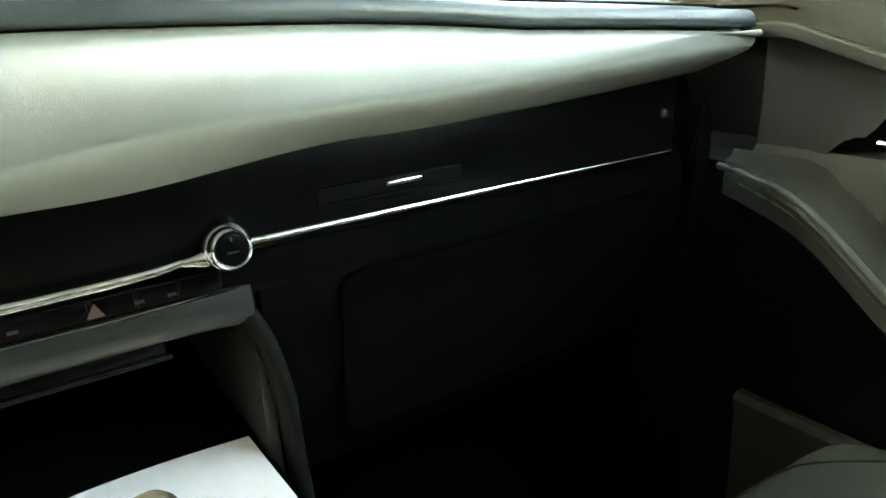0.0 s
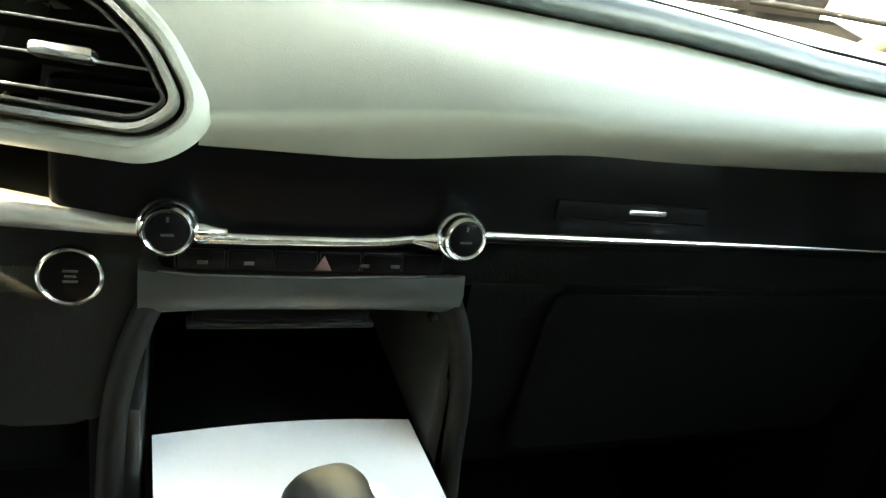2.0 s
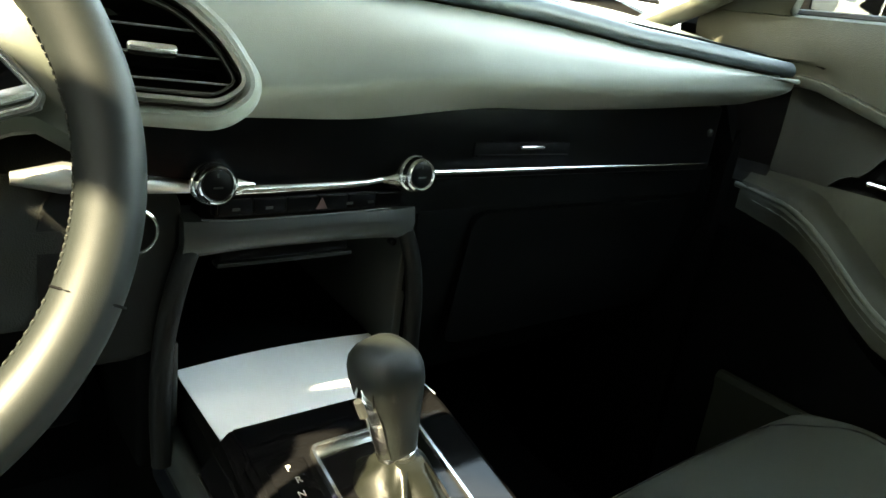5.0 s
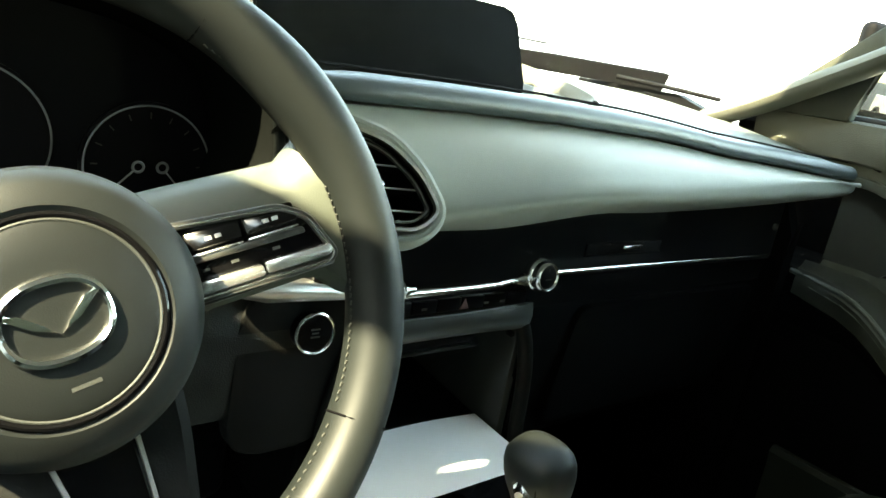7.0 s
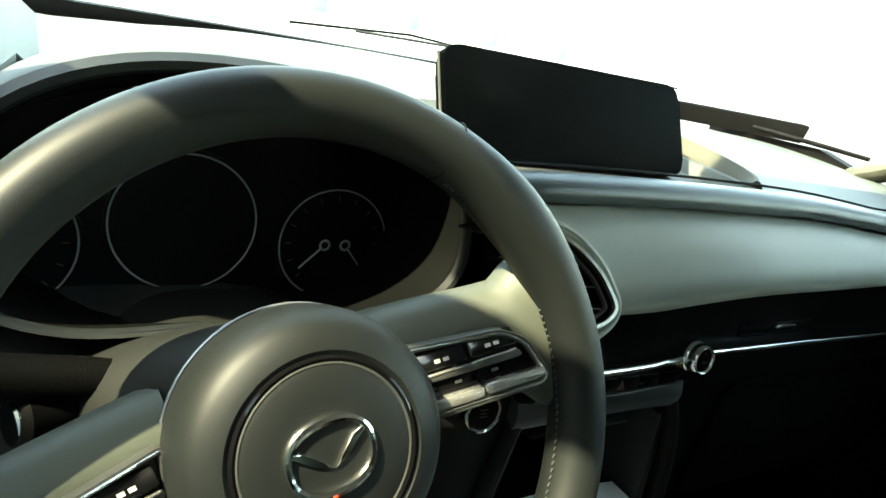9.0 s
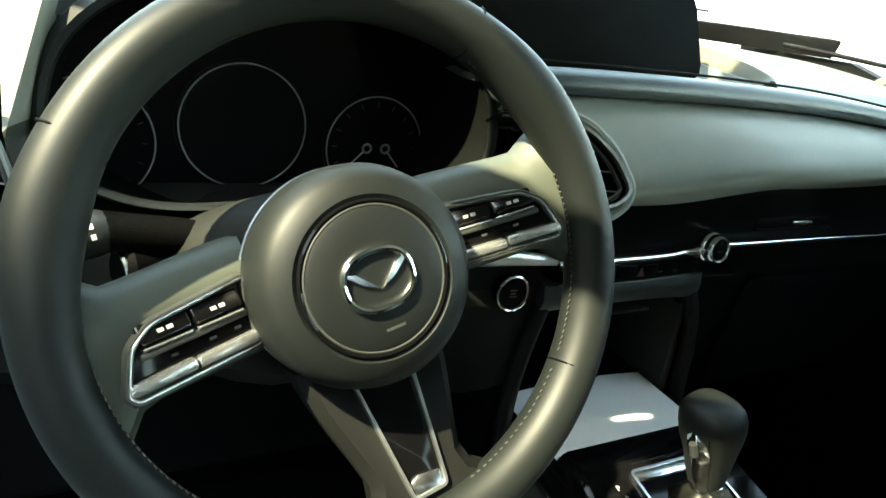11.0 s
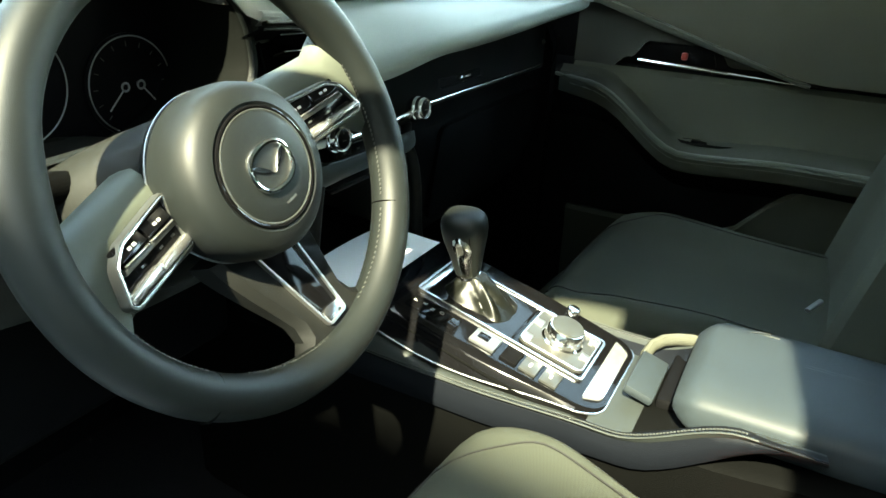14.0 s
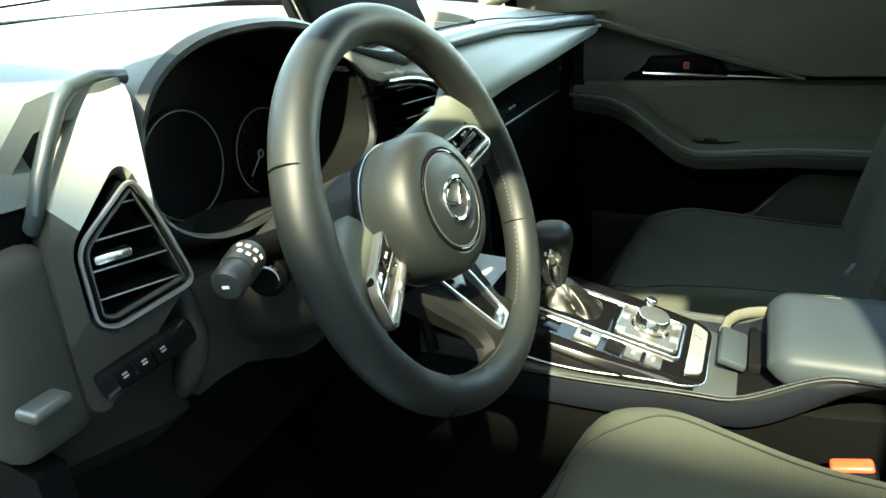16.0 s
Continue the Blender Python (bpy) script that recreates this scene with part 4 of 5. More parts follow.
# badge: an oval ring with two swept wings
rows = []
for k in range(48):
    a = 2 * math.pi * k / 48
    c, s = math.cos(a), math.sin(a)
    e = 0.86
    p = Vector((0.0205 * math.copysign(abs(c) ** e, c), 0.0165 * math.copysign(abs(s) ** e, s), 0.0145))
    rr = 0.0017 + 0.0007 * abs(s)
    nrm = Vector((c, s, 0))
    rows.append([p + (nrm * math.cos(b) + Vector((0, 0, 1)) * math.sin(b)) * rr for b in (2 * math.pi * j / 8 for j in range(8))])
badge = part("badge", on_hub(loft(rows, True, False, True)), BADGE_CHROME, hub, "oval chrome badge")
for s in (-1, 1):
    poly = [(0, -0.006), (s * 0.004, -0.0015), (s * 0.0125, 0.0072), (s * 0.0192, 0.0085), (s * 0.0175, 0.0055), (s * 0.009, -0.001)]
    part("wing", on_hub(prism(poly if s < 0 else poly[::-1], 0.0022, Matrix.Translation((0, 0, 0.0132)), 0.0006, 1)), BADGE_CHROME, badge)
for i, w in enumerate((0.012, 0.009, 0.012)):
    part("moulded_bar", on_hub(rbox(w, 0.0018, 0.0006, Matrix.Translation((0.002, -0.0235 - 0.003 * i, 0.0124)), 0)), GREY_PLASTIC, hub)
# side spokes with switches
for s in (-1, 1):
    rows = []
    for k in range(11):
        u = k / 10
        x = lerp(0.055, 0.153, u)
        hi = lerp(0.044, 0.04, smooth(u)) + 0.014 * smooth((u - 0.78) / 0.22)
        lo = lerp(-0.026, -0.026, u) - 0.022 * smooth((u - 0.75) / 0.25)
        zt, zb = lerp(-0.026, 0.002, u), lerp(-0.05, -0.014, u)
        rows.append([Vector((s * x, y, z)) for y, z in ((lo, zb), (lo, zt - 0.006), (lo + 0.006, zt), (0.0, zt + 0.001), (lerp(0.023, 0.02, u), zt + 0.002), (hi - 0.008, zt - 0.006), (hi - 0.002, zt - 0.012), (hi, zt - 0.02), (hi, zb - 0.004))])
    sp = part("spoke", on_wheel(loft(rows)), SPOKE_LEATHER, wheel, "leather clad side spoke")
    SW = Matrix.Translation((s * 0.1, 0, -0.0095)) @ Matrix.Rotation(radians(-s * 16), 4, "Y") @ Matrix.Translation((-s * 0.1, 0, 0))
    poly = [(s * 0.062, 0.0245), (s * 0.12, 0.0185), (s * 0.134, 0.009), (s * 0.1435, -0.0155), (s * 0.138, -0.0215), (s * 0.064, -0.0195)]
    if s < 0:
        poly = poly[::-1]
    poly = round_poly(poly[::-1], 0.005, 4)
    part("switch_frame", on_spoke(SW, frame_ring(poly, inset(poly, 0.0042), 0.0075, Matrix.Translation((0, 0, 0.001)))), GUNMETAL, sp, "satin gunmetal switch frame")
    line = inset(poly, 0.0024)
    part("chrome_outline", on_spoke(SW, tube([Vector((a, b, 0.0083)) for a, b in line], 0.0008, 6, True)), CHROME, sp, "fine chrome outline")
    part("switch_bed", on_spoke(SW, prism(inset(poly, 0.003), 0.004, Matrix.Translation((0, 0, 0.001)), 0.001)), PIANO, sp, "gloss black switch bed")
    for x0, x1 in ((0.0665, 0.1025), (0.1035, 0.1395)):
        bar = part("lower_bar", on_spoke(SW, prism([(s * x0, -0.0155), (s * x1, -0.016), (s * x1, -0.0095), (s * x0, -0.0085)][::-s], 0.0085, Matrix.Translation((0, 0, 0.002)), 0.0018)), SWITCH_SILVER, sp, "bright silver bar under the switches")
        part("bar_lip", on_spoke(SW, prism([(s * x0, -0.0215), (s * x1, -0.0215), (s * x1, -0.0162), (s * x0, -0.0157)][::-s], 0.0055, Matrix.Translation((0, 0, 0.001)), 0.0014)), GUNMETAL, bar)
    part("ledge", on_spoke(SW, prism([(s * 0.068, 0.0005), (s * 0.129, -0.0005), (s * 0.1285, 0.0032), (s * 0.068, 0.0045)][::-s], 0.0072, Matrix.Translation((0, 0, 0.001)), 0.0012)), GUNMETAL, sp)
    for x0 in (0.075, 0.09, 0.112):
        part("symbol", on_spoke(SW, rbox(0.004, 0.0016, 0.0003, Matrix.Translation((s * x0, -0.004, 0.0053)), 0)), GREY_PLASTIC, sp)
    for x0, x1, mark in ((0.069, 0.0975, 0), (0.099, 0.127, 1)):
        sw = part("switch", on_spoke(SW, rbox(x1 - x0, 0.0115, 0.007, Matrix.Translation((s * (x0 + x1) / 2, 0.0115, 0.0045)) @ Matrix.Rotation(radians(-20), 4, "X"), 0.002)), SWITCH_GLOSS, sp, "gloss black switch")
        part("switch_edge", on_spoke(SW, rbox(x1 - x0 - 0.001, 0.0016, 0.003, Matrix.Translation((s * (x0 + x1) / 2, 0.0045, 0.0075)), 0.0007)), SWITCH_SILVER, sw)
        for q in (-0.0025, 0.0025):
            part("symbol", on_spoke(SW, rbox(0.0034, 0.0022, 0.0004, Matrix.Translation((s * (x0 + x1) / 2 + q, 0.0115, 0.0083)) @ Matrix.Rotation(radians(-20), 4, "X"), 0)), WHITE_INK, sw)
# lower spoke
rows = []
for k in range(9):
    u = k / 8
    y = lerp(-0.05, -0.153, u)
    w = lerp(0.05, 0.029, smooth(u)) + 0.026 * smooth((u - 0.76) / 0.24) ** 2
    zt, zb = lerp(-0.03, 0.002, u), lerp(-0.065, -0.014, u)
    rows.append([Vector((x, y, z)) for x, z in ((-w, zb), (-w, zt - 0.008), (-w + 0.007, zt), (w - 0.007, zt), (w, zt - 0.008), (w, zb))])
sp = part("lower_spoke", on_wheel(loft(rows)), ARCH, wheel, "lower spoke with chrome edged inlay")
tilt_m = Matrix.Translation((0, -0.103, -0.0146)) @ Matrix.Rotation(radians(-17.2), 4, "X")
poly = round_poly([(-0.0125, -0.043), (0.0125, -0.043), (0.0215, 0.042), (-0.0215, 0.042)], 0.005, 4)
part("inlay_frame", on_wheel(frame_ring(poly, inset(poly, 0.0026), 0.005, tilt_m)), BRUSHED, sp, "satin chrome inlay frame")
part("inlay", on_wheel(prism(inset(poly, 0.002), 0.0025, tilt_m, 0.0006)), PIANO, sp, "gloss black inlay")
part("inlay_foot", on_wheel(prism([(-0.0095, -0.0405), (0.0095, -0.0405), (0.0102, -0.031), (-0.0045, -0.0285), (-0.0102, -0.031)], 0.0045, tilt_m, 0.001)), CHROME, sp, "chrome foot of the inlay")
# column and stalks
col = thing("steering_column", (WX, 0.15, 0.66), "dark grey steering column shroud", "steering column")
rows = []
for y, w, zt, zb in ((0.066, 0.06, 0.742, 0.63), (0.074, 0.074, 0.75, 0.62), (0.09, 0.086, 0.75, 0.61), (0.115, 0.098, 0.739, 0.6), (0.14, 0.107, 0.727, 0.592), (0.165, 0.111, 0.713, 0.587), (0.22, 0.112, 0.698, 0.58), (0.3, 0.11, 0.688, 0.57)):
    zc, h = (zt + zb) / 2, (zt - zb) / 2
    rows.append([Vector((WX + w * math.copysign(abs(math.cos(a)) ** 0.8, math.cos(a)), y, zc + h * math.copysign(abs(math.sin(a)) ** 0.8, math.sin(a)))) for a in (2 * math.pi * k / 40 for k in range(40))])
part("shroud", loft(rows), HOOD_EDGE, col)
part("shaft", revolve([(0.028, -0.13), (0.028, -0.06)], 24, WM), BLACK, col)
st = thing("indicator_stalk", (WX - 0.1, 0.105, 0.715), "black indicator stalk with white symbols", "stalk", "column stalks")
part("arm", tube([(WX - 0.05, 0.12, 0.7), (WX - 0.09, 0.119, 0.708), (WX - 0.133, 0.12, 0.712)], lambda u: lerp(0.011, 0.013, u), 14), SOFT_BLACK, st)
TG = Matrix.Translation((WX - 0.134, 0.12, 0.712)) @ Matrix.Rotation(radians(-100), 4, "Y") @ Matrix.Rotation(radians(14), 4, "X")
part("twist_grip", revolve([(0.011, -0.006), (0.0135, -0.002), (0.0145, 0.003), (0.0145, 0.02), (0.0136, 0.0225)], 28, TG), GRIP_GREY, st, "grey twist grip with white symbols")
cap = part("end_cap", revolve([(0.0128, 0.0225), (0.0134, 0.0245), (0.0134, 0.038), (0.0112, 0.0415), (0.005, 0.0425)], 28, TG), GRIP_GREY, st, "dark round end cap")
part("symbol", rbox(0.0025, 0.0055, 0.0005, TG @ Matrix.Translation((0, 0, 0.0427)), 0), PAPER, cap)
for i in range(7):
    a = radians(-78 + 26 * (i % 4)) + 0.2 * (i // 4)
    part("symbol", rbox(0.0008, 0.0034, 0.0028, TG @ Matrix.Rotation(a, 4, "Z") @ Matrix.Translation((0.0146, 0, 0.007 + 0.008 * (i // 4))), 0), PAPER, st)
ring_knob = thing("column_knob", (WX - 0.125, 0.12, 0.69), "small black knob with chrome crescent behind the stalk", "knob")
KM = Matrix.Translation((WX - 0.108, 0.122, 0.687)) @ Matrix.Rotation(radians(-84), 4, "Y") @ Matrix.Rotation(radians(22), 4, "X")
part("body", revolve([(0.014, -0.02), (0.0165, 0), (0.0165, 0.014), (0.0125, 0.018), (0.008, 0.0165)], 28, KM), BLACK, ring_knob)
part("crescent", tube([KM @ Vector((0.0105 * math.cos(a), 0.0105 * math.sin(a), 0.0178)) for a in np.linspace(radians(-100), radians(45), 16)], lambda u: 0.0005 + 0.002 * math.sin(math.pi * u), 8), MIRROR_CHROME, ring_knob, "chrome crescent")
st2 = thing("wiper_stalk", (WX + 0.1, 0.11, 0.72), "black wiper stalk with white lettering", "stalk", "column stalks")
part("arm", tube([(WX + 0.05, 0.14, 0.71), (WX + 0.1, 0.135, 0.722), (WX + 0.155, 0.128, 0.734)], lambda u: lerp(0.01, 0.012, u), 12, flat=0.7), BLACK, st2)
part("marking", rbox(0.016, 0.0008, 0.0028, Matrix.Translation((WX + 0.125, 0.1175, 0.732)), 0), WHITE_INK, st2)
# switch panel by the driver's door
pnl = thing("switch_panel", (-0.535, 0.165, 0.64), "slim black switch panel with three buttons", "switch panel")
mp_ = END_TURN @ face_at(-0.543, 0.152, 0.661) @ Matrix.Rotation(radians(14), 4, "Z") @ Matrix.Translation((-0.014, 0, 0))
part("plate", prism(round_poly([(-0.042, -0.011), (0.044, -0.011), (0.044, 0.011), (-0.042, 0.011)], 0.006), 0.008, mp_, 0.002), PIANO, pnl)
for i in range(3):
    b = part("button", rbox(0.0155, 0.016, 0.004, mp_ @ Matrix.Translation((-0.0205 + 0.0172 * i, 0, 0.008)), 0.0012), BLACK, pnl)
    for q in (-0.0014, 0.0014):
        part("symbol", rbox(0.0045, 0.0014, 0.0005, mp_ @ Matrix.Translation((-0.0205 + 0.0172 * i, 0.001 + q, 0.0102)), 0), RING_GREY, b)
rel = thing("release_lever", (-0.59, 0.12, 0.6), "dark metal release lever on the knee panel", "lever")
part("lever", rbox(0.03, 0.02, 0.009, Matrix.Translation((-0.628, 0.165, 0.668)), 0.005, 3), GUNMETAL, rel)


# ---- centre console ----
con = thing("centre_console", (MID, -0.1, 0.2), "grey leather centre console with gloss black top", "console")


def con_z(y):
    """Height of the console's top plate along the car."""
    return 0.478 + (y - 0.19) * 0.085 if y > 0.07 else 0.4678 + (y - 0.07) * 0.26


def con_w(y):
    return 0.094 - 0.008 * smooth((-0.05 - y) / 0.15)


CX = 0.022
rows = []
for k in range(33):
    y = lerp(0.42, -0.62, k / 32)
    if y > -0.2:
        z = con_z(y)
    else:
        z = lerp(con_z(-0.2), 0.405, smooth((-0.2 - y) / 0.06)) + 0.02 * smooth((-0.3 - y) / 0.2)
    w = con_w(y) + 0.012
    rows.append([Vector((CX + x, y, zz)) for x, zz in ((-w - 0.006, 0.03), (-w - 0.004, z - 0.1), (-w - 0.002, z - 0.05), (-w - 0.001, z - 0.025), (-w, z - 0.012), (-w + 0.01, z - 0.006),
                                                       (w - 0.01, z - 0.006), (w, z - 0.012), (w + 0.001, z - 0.025), (w + 0.002, z - 0.05), (w + 0.004, z - 0.1), (w + 0.006, 0.03))])
part("body", loft(rows), SOFT_BLACK, con, "black lower console body")
part("rear_deck", rbox(0.2, 0.09, 0.006, Matrix.Translation((CX, -0.235, 0.3935)), 0.002), SHOULDER, con, "grey vinyl deck behind the plate")
# padded shoulder with a stitched edge over a navy flank panel, rising to the armrest
def edge_z(y):
    """Height of the stitched edge along the console."""
    return 0.408 + 0.004 * smooth((y + 0.02) / 0.2) + 0.052 * smooth((-0.22 - y) / 0.13)


def flank_z(y):
    """Height of the flank panel's lower edge."""
    return 0.362 + 0.006 * smooth((-0.1 - y) / 0.15) + 0.088 * smooth((-0.235 - y) / 0.17)


def facet(y):
    """Outward and downward reach of the gloss facet beside the plate."""
    f = smooth((y + 0.21) / 0.24)
    return 0.003 + 0.02 * f, 0.002 + 0.029 * f


for s in (-1, 1):
    rows, seam_rows = [], []
    for k in range(41):
        y = lerp(0.2, -0.42, k / 40)
        t = con_z(y) if y > -0.2 else con_z(-0.2) + 0.056 * smooth((-0.24 - y) / 0.13)
        w, e = con_w(y) - 0.001, edge_z(y)
        fx, fz = facet(y)
        a, b = w + fx, t - 0.003 - fz
        if s > 0:
            w -= 0.02
            a -= 0.004
        p = [(a - 0.006, b - 0.003), (a, b - 0.0015), (lerp(a, w + 0.032, 0.35), lerp(b, e, 0.12)), (lerp(a, w + 0.032, 0.7), lerp(b, e, 0.38)), (lerp(a, w + 0.032, 0.93), lerp(b, e, 0.72)), (w + 0.032, e), (w + 0.026, e - 0.004), (w - 0.01, e - 0.02)]
        rows.append([Vector((CX + s * x, y, z)) for x, z in p])
        f = min(flank_z(y), e - 0.005)
        q = [(w + 0.024, e - 0.0035), (w + 0.0285, e - 0.006), (w + 0.0305, lerp(e, f, 0.4)), (w + 0.0295, lerp(e, f, 0.8)), (w + 0.026, f), (w + 0.012, f - 0.002), (w - 0.01, e - 0.02)]
        seam_rows.append([Vector((CX + s * x, y, z)) for x, z in q])
    sh = part("shoulder", loft(rows), SHOULDER, con, "padded grey vinyl shoulder", 50)
    part("flank_panel", loft(seam_rows), FLANK, con, "dark navy flank panel", 50)
    part("edge_piping", tube([(CX + s * (con_w(y) + (0.031 if s < 0 else 0.011)), y, edge_z(y) + 0.0005) for y in np.linspace(0.2, -0.36, 50)], 0.0013, 6), SHOULDER, sh)
    bm = bmesh.new()
    for i in range(150):
        y = lerp(0.12, -0.35, (i + 0.5) / 150)
        dz = (edge_z(y - 0.002) - edge_z(y + 0.002)) / 0.004
        bmesh.ops.create_cube(bm, size=1, matrix=Matrix.Translation((CX + s * (con_w(y) + (0.0298 if s < 0 else 0.0098)), y, edge_z(y) + 0.0042)) @ Matrix.Rotation(-math.atan(dz), 4, "X") @ Matrix.Diagonal((0.0014, 0.0022, 0.0012, 1)))
    tagged(part("stitching", bm, THREAD, sh), kind="stuff")


def on_top(x, y, dz=0.0):
    """Pose on the console's sloping plate."""
    return Matrix.Translation((x, y, con_z(y) + dz)) @ Matrix.Rotation(math.atan(0.26 if y < 0.07 else 0.085), 4, "X")


def plate_w(y):
    """Half width of the gloss plate, rounded at its rear corners."""
    q = clamp01((-0.172 - y) / 0.031)
    return con_w(y) - 0.001 - 0.03 * (1 - math.sqrt(max(0.0, 1 - q * q)))


PLATE_Y = list(np.linspace(0.1, -0.165, 20)) + [-0.172 - 0.031 * math.sin(a) for a in np.linspace(0.1, math.pi / 2, 12)]
plate = []
for y in PLATE_Y:
    w, z = plate_w(y), con_z(y)
    plate.append([Vector((CX + x, y, q)) for x, q in ((-w, z - 0.012), (-w, z - 0.002), (-w + 0.003, z + 0.003), (w - 0.003, z + 0.003), (w, z - 0.002), (w, z - 0.012))])
pl = part("top_plate", loft(plate), PIANO, con, "gloss black top plate")
rails = {}
for s in (-1, 1):
    rows, rails[s] = [], []
    for y in PLATE_Y:
        w, z = plate_w(y), con_z(y) + 0.002
        fx, fz = facet(y)
        rows.append([Vector((CX + s * x, y, q)) for x, q in ((w - 0.003, z), (w + 0.001, z - 0.0005), (w + 0.4 * fx, z - 0.3 * fz), (w + fx, z - fz), (w + fx - 0.004, z - fz - 0.006), (w - 0.006, z - 0.008))])
        rails[s].append(Vector((CX + s * (w + fx), y, z - fz - 0.0008)))
    part("side_facet", loft(rows), PIANO, pl, "gloss black side facet", 50)
part("plate_trim", tube(rails[-1] + rails[1][::-1], 0.0015, 6), CHROME, pl, "fine chrome rail round the plate")
# The white reflection on the plate's rear end is put into this pale colour.
part("rear_gloss", prism(round_poly([(-0.056, -0.01), (0.056, -0.01), (0.07, 0.011), (-0.07, 0.011)], 0.006), 0.004, on_top(CX, -0.187, 0.002), 0.0012), REFLECTION_TIP, pl, "rear end coloured bright for its white reflection")
# chrome frame with gear gate and controller
IX0, IX1, IY0, IY1 = -0.024, 0.077, 0.06, -0.168
mf = on_top((IX0 + IX1) / 2, (IY0 + IY1) / 2, 0.003)
hx, hy = (IX1 - IX0) / 2, (IY0 - IY1) / 2 / math.cos(math.atan(0.26))
poly = round_poly([(-hx, -hy), (hx, -hy), (hx, hy), (-hx, hy)], 0.008, 4)
fr = part("chrome_frame", frame_ring(poly, inset(poly, 0.0035), 0.004, mf), CHROME, con, "satin chrome frame round the gear gate")
part("front_bar", rbox(2 * hx - 0.006, 0.012, 0.005, mf @ Matrix.Translation((0, hy - 0.008, 0.0015)), 0.002), CHROME, fr)
part("divider", rbox(2 * hx - 0.008, 0.004, 0.003, mf @ Matrix.Translation((0, -0.02, 0.001)), 0.001), PIANO, fr)
part("bed", prism(inset(poly, 0.003), 0.0015, mf, 0), PIANO, fr, "gloss black bed")
# left strip: gear letters, brake switch, buttons
gate = part("gear_scale", rbox(0.03, 0.07, 0.002, on_top(-0.046, 0.02, 0.0035), 0.0006), PIANO, pl)
for i, ch in enumerate("PRND"):
    writing(ch, 0.008, on_top(-0.046 + 0.003 * (i % 2), 0.046 - 0.012 * i, 0.0048), WHITE_INK, gate, "letter")
part("brake_switch", rbox(0.03, 0.034, 0.006, on_top(-0.046, -0.052, 0.005), 0.002), SILVER, pl, "silver parking brake switch")
part("brake_notch", rbox(0.012, 0.015, 0.002, on_top(-0.046, -0.05, 0.0082), 0.0008), PIANO, pl)
part("blank_button", rbox(0.028, 0.022, 0.004, on_top(-0.046, -0.087, 0.0042), 0.001), BLACK, pl)
for i, y in enumerate((-0.112, -0.138)):
    b = part("button", rbox(0.028, 0.022, 0.004, on_top(-0.046, y, 0.0045), 0.0012), GUNMETAL, pl, "grey console button")
    part("symbol", rbox(0.008, 0.003, 0.0005, on_top(-0.046, y, 0.0067), 0), WHITE_INK, b)
# rotary controller
rc = thing("rotary_controller", (0.03, -0.122, 0.43), "silver rotary controller in a square bezel", "knob")
mr = on_top(0.03, -0.122, 0.004)
part("base", prism(round_poly([(-0.042, -0.042), (0.042, -0.042), (0.042, 0.044), (-0.042, 0.044)], 0.008), 0.004, mr, 0.001), GUNMETAL, rc, "dark silver controller base")
part("base_edge", tube([mr @ Vector((x, y, 0.004)) for x, y in round_poly([(-0.041, -0.041), (0.041, -0.041), (0.041, 0.043), (-0.041, 0.043)], 0.008)], 0.0013, 6, True), CHROME, rc, "bright edge of the base")
part("dial", revolve([(0.026, 0.002), (0.027, 0.005), (0.0245, 0.007), (0.0235, 0.022), (0.022, 0.0245), (0.02, 0.025)], 40, mr), MIRROR_CHROME, rc, "chrome dial")
part("cap", revolve([(0.0205, 0.024), (0.0205, 0.0262), (0.018, 0.0268)], 40, mr), GREY_PLASTIC, rc, "grey dial top")
for i in range(4):
    part("button", rbox(0.014, 0.012, 0.003, mr @ Matrix.Translation((-0.031 + 0.02 * i, -0.035 if i % 2 else 0.036, 0.0045)), 0.001), SILVER, rc)
vk = thing("volume_knob", (0.094, -0.112, 0.437), "small chrome volume knob on the console", "knob")
part("knob", revolve([(0.0085, 0), (0.0095, 0.002), (0.009, 0.013), (0.0075, 0.0155), (0.005, 0.016)], 28, on_top(0.094, -0.112, 0.003)), MIRROR_CHROME, vk)
# gear lever
gl = thing("gear_lever", (0.027, 0.012, 0.465), "grey leather gear lever with chrome collar and gaiter", "gear lever")
gm_ = on_top(0.027, 0.008, 0.002)
rows = []
for k in range(15):
    q = k / 14
    v = 0.032 * q
    hw, hl = lerp(0.037, 0.0125, q ** 0.75), lerp(0.052, 0.014, q ** 0.8)
    row = []
    for j in range(72):
        a = 2 * math.pi * j / 72
        c, s = math.cos(a), math.sin(a)
        fold = abs(math.sin(2.5 * a + 0.7 + 1.1 * q)) ** 0.6 - 0.55 + 0.35 * math.sin(7 * a - 2.5 * q + 0.4)
        f = 1 + 0.2 * fold * math.sin(math.pi * clamp01(q)) ** 0.8
        row.append(gm_ @ Vector((hw * f * math.copysign(abs(c) ** 0.6, c), -0.0192 * (1 - q) + hl * f * math.copysign(abs(s) ** 0.6, s), v + 0.003 * fold * math.sin(math.pi * q))))
    rows.append(row)
part("gaiter", loft(rows), material("gaiter_leather", (0.0042, 0.0047, 0.0037), 0.34, grain=0.1, scale=900, bump=0.05, kind="pebble", spec=0.16), gl, "creased glossy leather gaiter")
LT = Matrix.Translation((0.025, 0.01, 0.484)) @ Matrix.Rotation(radians(-4), 4, "X") @ Matrix.Rotation(radians(-13), 4, "Y")
part("collar", revolve([(0.0135, -0.006), (0.0165, -0.003), (0.0165, 0.003), (0.014, 0.006)], 28, LT), MIRROR_CHROME, gl, "chrome collar")
rows = []
